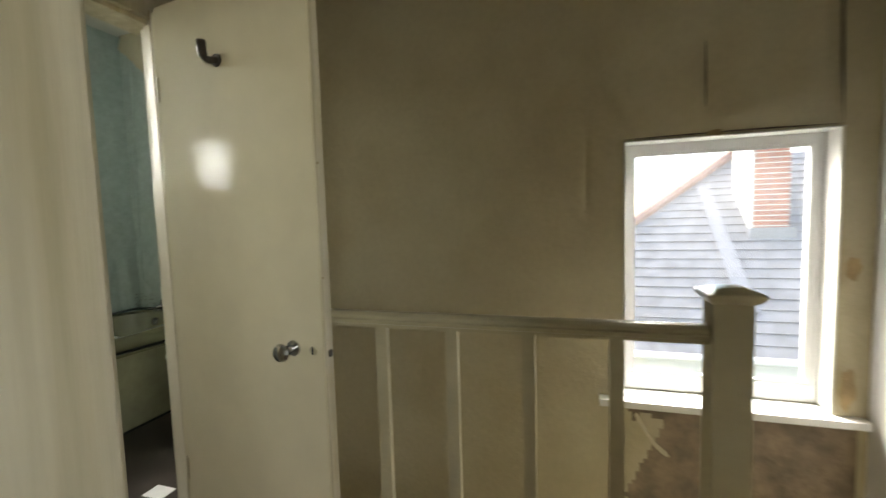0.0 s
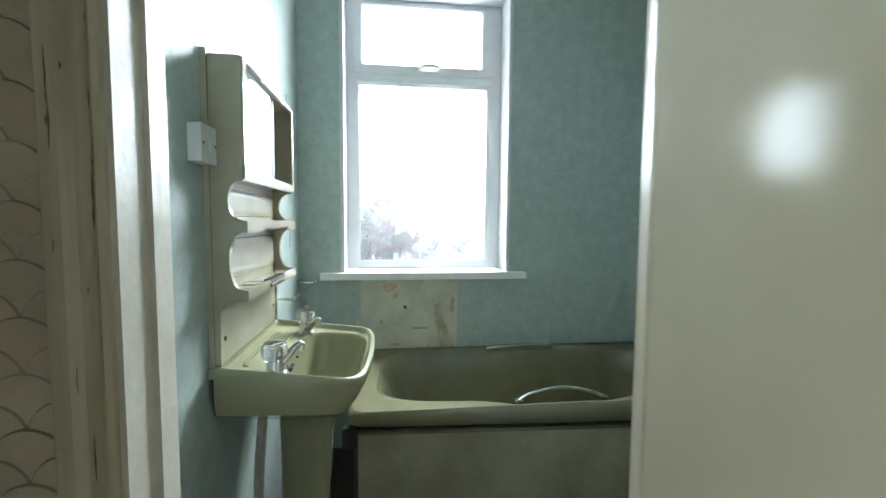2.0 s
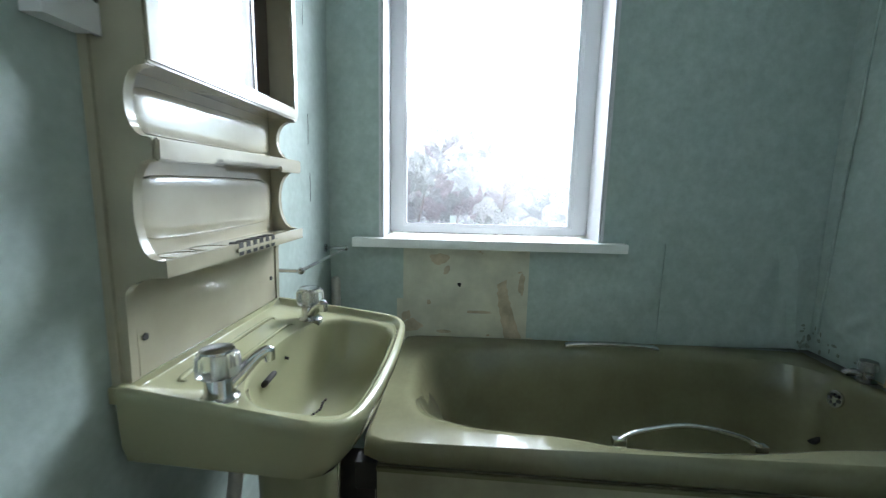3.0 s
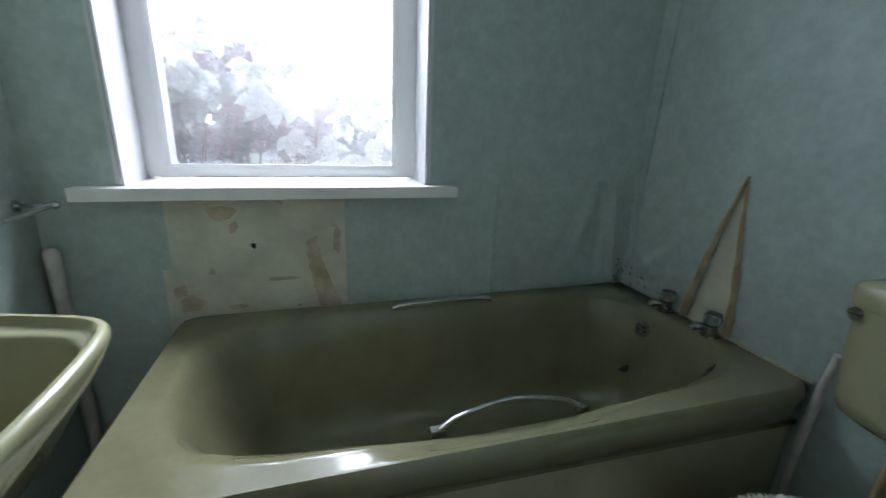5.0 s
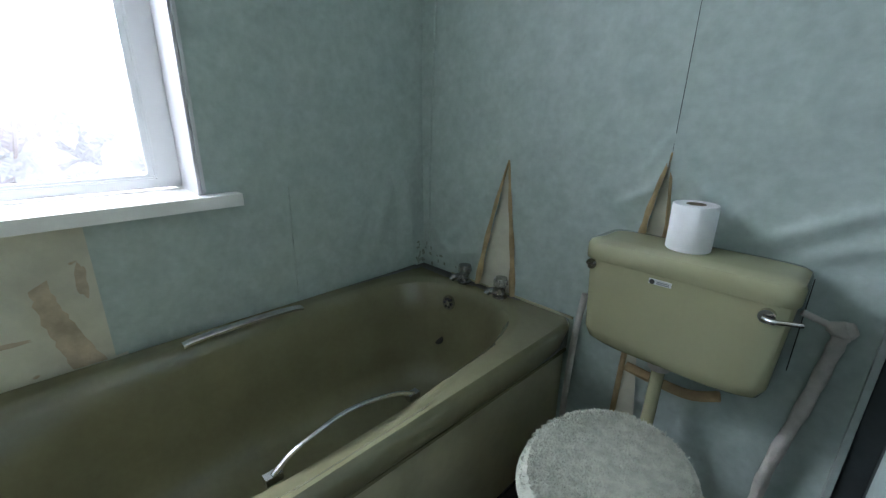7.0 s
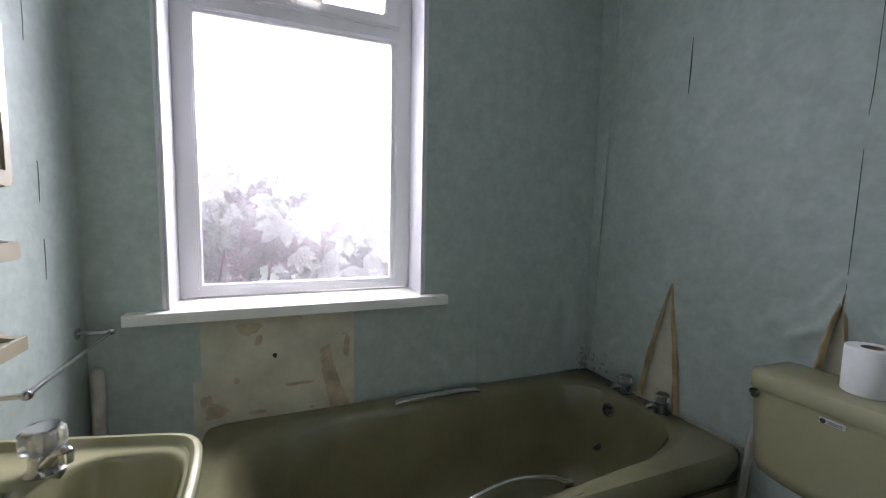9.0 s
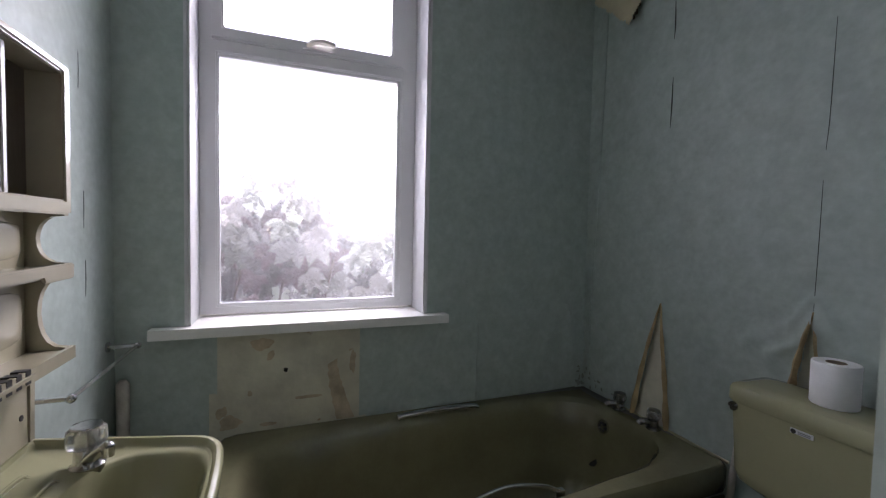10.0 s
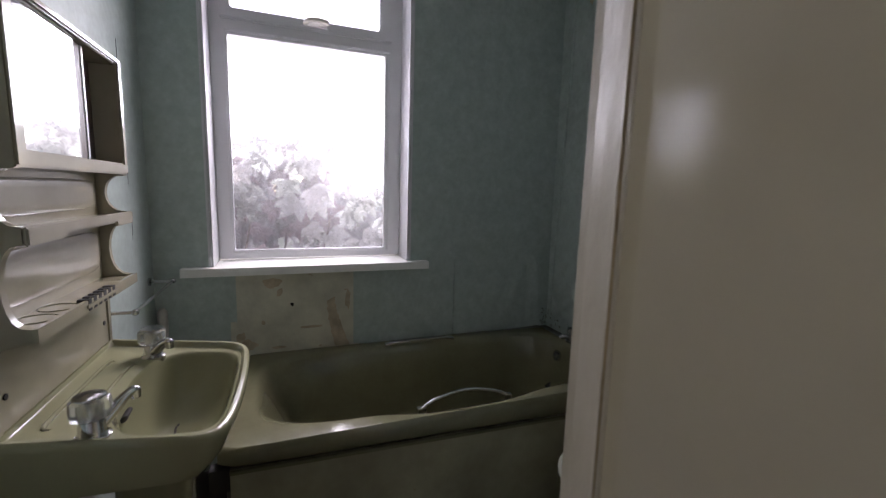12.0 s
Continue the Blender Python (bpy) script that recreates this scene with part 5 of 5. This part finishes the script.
# embossed scale paper on the nib beside the bathroom door and the landing's south wall: each scale a low shell
def scale_paper(place, u0, u1, first):
    bm = bmesh.new()
    R, pitch = 0.0485, 0.092
    for j in range(67):
        for i in range(-1, int((u1 - u0) / pitch) + 2):
            u, z = first + (i + (j % 2) * 0.5) * pitch, j * 0.036
            if u + R < u0 or u - R > u1:
                continue
            ring = [(u + R * math.cos(a), z + 1.05 * R * math.sin(a)) for a in (math.pi * k / 12 for k in range(13))]
            levels = []
            for f, h in ((1.0, 0.0), (0.95, 0.0062), (0.82, 0.0085), (0.5, 0.0062), (0.02, 0.0)):
                levels.append([bm.verts.new(place(min(u1, max(u0, u + (p - u) * f)), 0.001 + h * (q - z) * f / R, z - R * 0.5 * (1 - f) + (q - z) * f)) for p, q in ring])
            # The outer ring takes the groove tone, painting the relief's shaded edge.
            for n, (a, b) in enumerate(zip(levels, levels[1:])):
                for k in range(12):
                    bm.faces.new((a[k], a[k + 1], b[k + 1], b[k])).material_index = 1 if n == 0 else 0
    bmesh.ops.dissolve_degenerate(bm, dist=1e-5, edges=bm.edges)
    bmesh.ops.recalc_face_normals(bm, faces=bm.faces)
    ob = part("embossed_paper", bm, SCALE_PAPER, smooth=True, label="embossed beige fish-scale wallpaper", category="wallpaper", kind="stuff")
    ob.data.materials.append(SCALE_GROOVE)


scale_paper(lambda u, h, z: (XOUT + 0.001 + h, u, z), -0.036, 0.042, 0.0)
scale_paper(lambda u, h, z: (u, -0.039 + h, z), XOUT + 0.004, 2.438, 1.60)
part("embossed_backing", box(XOUT, XOUT + 0.002, -0.04, 0.042, 0.0, 2.42), SCALE_GROOVE, label="darker backing for shade and dirt between the wallpaper scales", category="wallpaper", kind="structure")
part("embossed_backing", box(XOUT + 0.002, 2.44, -0.040, -0.038, 0.0, 2.42), SCALE_GROOVE, label="darker backing for shade and dirt between the wallpaper scales", category="wallpaper", kind="structure")
part("wall_nib", box(XIN, XOUT, -0.12, 0.0, -0.12, 2.42), BUFF, label="short wall nib beside the bathroom door", category="wall", kind="structure")

# banister
ban = thing("banister", (2.5, 0.91, 0.0), "cream painted landing banister with flat balusters", "banister")
part("handrail", extrude([(0.886, 0.752), (0.934, 0.752), (0.934, 0.762), (0.942, 0.765), (0.944, 0.776), (0.936, 0.781), (0.936, 0.790), (0.926, 0.799), (0.910, 0.802), (0.894, 0.799), (0.884, 0.790), (0.884, 0.781), (0.876, 0.776), (0.878, 0.765), (0.886, 0.762)], "x", XOUT + 0.01, 3.335), RAIL, ban)
part("base_rail", box(XOUT + 0.01, 3.335, 0.885, 0.935, 0.0, 0.03), RAIL, ban, bevel=0.004)
for x in (1.86, 2.125, 2.389, 2.630, 2.868, 3.112):
    part("baluster", box(x - 0.019, x + 0.019, 0.898, 0.922, 0.03, 0.752), RAIL, ban, bevel=0.003)
np_ = part("newel_post", box(3.337, 3.427, 0.865, 0.955, -0.30, 0.868), RAIL, ban, bevel=0.004)
capr = []
for h, z in ((0.046, 0.862), (0.058, 0.872), (0.066, 0.884), (0.066, 0.890), (0.030, 0.904), (0.006, 0.908)):
    capr.append([(3.382 - h, 0.910 - h, z), (3.382 + h, 0.910 - h, z), (3.382 + h, 0.910 + h, z), (3.382 - h, 0.910 + h, z)])
part("newel_cap", loft(capr), RAIL, np_, bevel=0.002)

# stair window
w2 = thing("window_2", (3.67, W + 0.12, 0.17), "white plastic stair window with a view of roofs", "window", kind="structure")
GY = W + 0.13
part("frame", slab("y", GY - 0.03, GY + 0.04, (LW[0], LW[1]), (LW[2] + 0.01, LW[3]), [(3.30, 4.058, 0.262, 1.392)]), WHITE, w2, bevel=0.005)
part("glazing_bead", slab("y", GY - 0.022, GY - 0.004, (3.296, 4.062), (0.258, 1.396), [(3.312, 4.046, 0.274, 1.380)]), WHITE, w2, bevel=0.003)
pl = part("pane", box(3.298, 4.060, GY + 0.002, GY + 0.010, 0.26, 1.39), GLASS_LANDING, w2)
pl.visible_shadow = False
part("reveal", slab("y", W - 0.008, GY - 0.03, (LW[0] - 0.003, LW[1] + 0.010), (LW[2] - 0.02, LW[3] + 0.004), [(LW[0] + 0.002, LW[1] - 0.002, LW[2], LW[3] - 0.002)]), SILL, label="cream-white reveal of the stair window", category="trim", kind="structure")
part("window_sill", box(3.13, 4.215, W - 0.075, GY - 0.03, 0.145, 0.178), SILL, label="white sill of the stair window", category="sill", kind="structure", bevel=0.005)

# ---- outdoors ----
part("ground", box(-400, 400, -400, 400, -3.4, -3.0), EARTH, label="grass and earth outside the house", category="ground", kind="structure")

house = thing("neighbour_house", (5.4, 7.2, -3.0), "neighbouring house with slate roof and brick chimney", "house")
PITCH, EAVES_Y, EAVES_Z = radians(42), 5.8, -0.82


def slope(x, v, lift=0.0):
    """A point v up the roof slope, lifted off it."""
    return (x, EAVES_Y + v * math.cos(PITCH) - lift * math.sin(PITCH), EAVES_Z + v * math.sin(PITCH) + lift * math.cos(PITCH))


def verge_x(v):
    return 1.4 + v * 1.043


part("house_wall", box(1.5, 10.0, 6.05, 11.0, -3.0, -0.95), RENDER, house)
bm = bmesh.new()
for lift in (-0.14, -0.03):
    bm.faces.new([bm.verts.new(slope(x, v, lift)) for x, v in ((1.4, 0), (10, 0), (10, 4.4), (verge_x(4.4), 4.4))])
roof = part("roof", bm, SLATE, house, "grey slate roof")
for i in range(23):
    v0, v1 = i * 0.192, i * 0.192 + 0.205
    c = [slope(verge_x(v0), v0, 0.0), slope(10, v0, 0.0), slope(10, v1, -0.018), slope(verge_x(v1), v1, -0.018)]
    d = [slope(verge_x(v0), v0, 0.010), slope(10, v0, 0.010), slope(10, v1, -0.010), slope(verge_x(v1), v1, -0.010)]
    part("slate_course", loft([c, d]), SLATE, roof)
part("verge", tube([slope(verge_x(-0.1), -0.1, 0.03), slope(verge_x(4.5), 4.5, 0.03)], 0.085, sides=8), VERGE, house, "pinkish verge tiles")
part("valley_lead", loft([[slope(5.28, 0.7, 0.026), slope(5.52, 0.7, 0.026), slope(5.52, 0.7, 0.034), slope(5.28, 0.7, 0.034)],
     [slope(5.25, 3.5, 0.026), slope(5.45, 3.5, 0.026), slope(5.45, 3.5, 0.034), slope(5.25, 3.5, 0.034)]]), LEAD, house, "pale lead strip")
part("gutter", tube([(1.3, EAVES_Y - 0.06, EAVES_Z - 0.02), (10.0, EAVES_Y - 0.06, EAVES_Z - 0.02)], 0.055, sides=10), WHITE, house, "white gutter", smooth=True)
part("fascia", box(1.4, 10.0, 5.90, 5.94, EAVES_Z - 0.3, EAVES_Z - 0.06), WHITE, house)
ch = part("chimney", box(5.83, 6.32, 7.5, 8.3, 0.3, 3.6), BRICK, house, "red brick chimney stack")
# Pale slab on the left face puts the light falling there into colour.
part("lit_side", box(5.80, 5.829, 7.49, 8.31, 0.3, 3.6), RENDER, ch, "pale cream slab for the lit side")
for k in range(26):
    z = 0.82 + k * 0.083
    part("mortar_course", box(5.831, 6.321, 7.492, 7.5, z, z + 0.014), RENDER, ch)
part("flashing", box(5.76, 6.38, 7.40, 7.498, 0.55, 0.80), LEAD, ch, "pale lead flashing")

# creeper outside the bathroom window
vine = thing("creeper", (-0.45, 0.65, -3.0), "overgrown creeper with five-fingered leaves outside the window", "climbing plant")
rnd = random.Random(11)
for k in range(6):
    y = 0.1 + 0.2 * k
    top = 1.15 - 0.25 * abs(y - 0.55)
    part("stem", tube(bend([(-0.36 - 0.05 * (k % 2), y, -3.0), (-0.38, y + 0.05, -1.0), (-0.42, y - 0.06, 0.4), (-0.40 - 0.06 * (k % 3), y + 0.03, top)]), [0.014 - 0.0005 * i for i in range(19)], sides=6), STEM, vine, smooth=True)
bm = bmesh.new()


def leaflet(bm, hub, base, along, normal, length, width):
    """A pointed, toothed blade with a raised midrib and sunken veins between folds."""
    side = along.cross(normal).normalized()
    rows = []
    n = 12
    for i in range(n + 1):
        u = i / n
        w = math.sin(math.pi * min(1, 0.04 + u ** 0.85)) ** 0.75 * (1.0 if i % 2 else 0.86) if i < n else 0.01
        c = base + along * (length * u) - normal * (0.20 * length * u * u)
        fold = normal * (0.05 * length * (0.5 if i % 2 else -0.5))
        back = along * (0.05 * length * (1 - u))
        rows.append((bm.verts.new(c + back - side * (width * w) + normal * (0.10 * width) + fold), bm.verts.new(c - normal * 0.12 * width), bm.verts.new(c + back + side * (width * w) + normal * (0.10 * width) + fold)))
    bm.faces.new((hub, rows[0][2], rows[0][0]))
    for a, b in zip(rows, rows[1:]):
        bm.faces.new((a[0], a[1], b[1], b[0]))
        bm.faces.new((a[1], a[2], b[2], b[1]))


def crest_at(y):
    return 1.46 - 0.78 * max(0, y - 0.68) + 0.25 * max(0, y - 1.0) - 0.12 * max(0, 0.35 - y) + 0.05 * noise.noise((y * 5, 3, 1))


def palmate(bm, x, y, z, size):
    """Five leaflets fanned from one hub, hanging to face the window."""
    n = Vector((1.0, rnd.uniform(-0.35, 0.35), rnd.uniform(-0.1, 0.6))).normalized()
    down = Vector((0, rnd.uniform(-0.9, 0.9), -1))
    down = (down - n * down.dot(n)).normalized()
    hub = bm.verts.new((x, y, z))
    for a, f in ((-1.35, 0.70), (-0.66, 0.92), (0, 1.0), (0.66, 0.92), (1.35, 0.70)):
        d = (Matrix.Rotation(a + rnd.uniform(-0.12, 0.12), 3, n) @ down).normalized()
        leaflet(bm, hub, Vector((x, y, z)) + d * 0.004, d, n, size * f, size * f * 0.25)


# Back leaves take the darkened tone that stands in for shade.
for i in range(260):
    y = rnd.uniform(-0.35, 1.65)
    palmate(bm, -0.44 - 0.20 * rnd.random(), y, crest_at(y) - 0.06 - abs(rnd.gauss(0, 0.28)), rnd.uniform(0.09, 0.13))
part("foliage", bm, LEAF_SHADED, vine, "back creeper leaves, darkened mauve-grey as if in shade", kind="stuff")
# Front leaves take the pale tone that stands in for light.
bm = bmesh.new()
for i in range(15):
    for j in range(5):
        y = -0.20 + 0.115 * i + 0.055 * (j % 2) + rnd.uniform(-0.025, 0.025)
        if j < 3 or rnd.random() < 0.4:
            palmate(bm, -0.33 - 0.016 * j - 0.02 * rnd.random(), y, crest_at(y) + 0.03 - 0.105 * j + rnd.uniform(-0.03, 0.03), rnd.uniform(0.10, 0.14))
part("foliage", bm, LEAF_LIT, vine, "front five-fingered creeper leaves, coloured pale as if lit", kind="stuff")
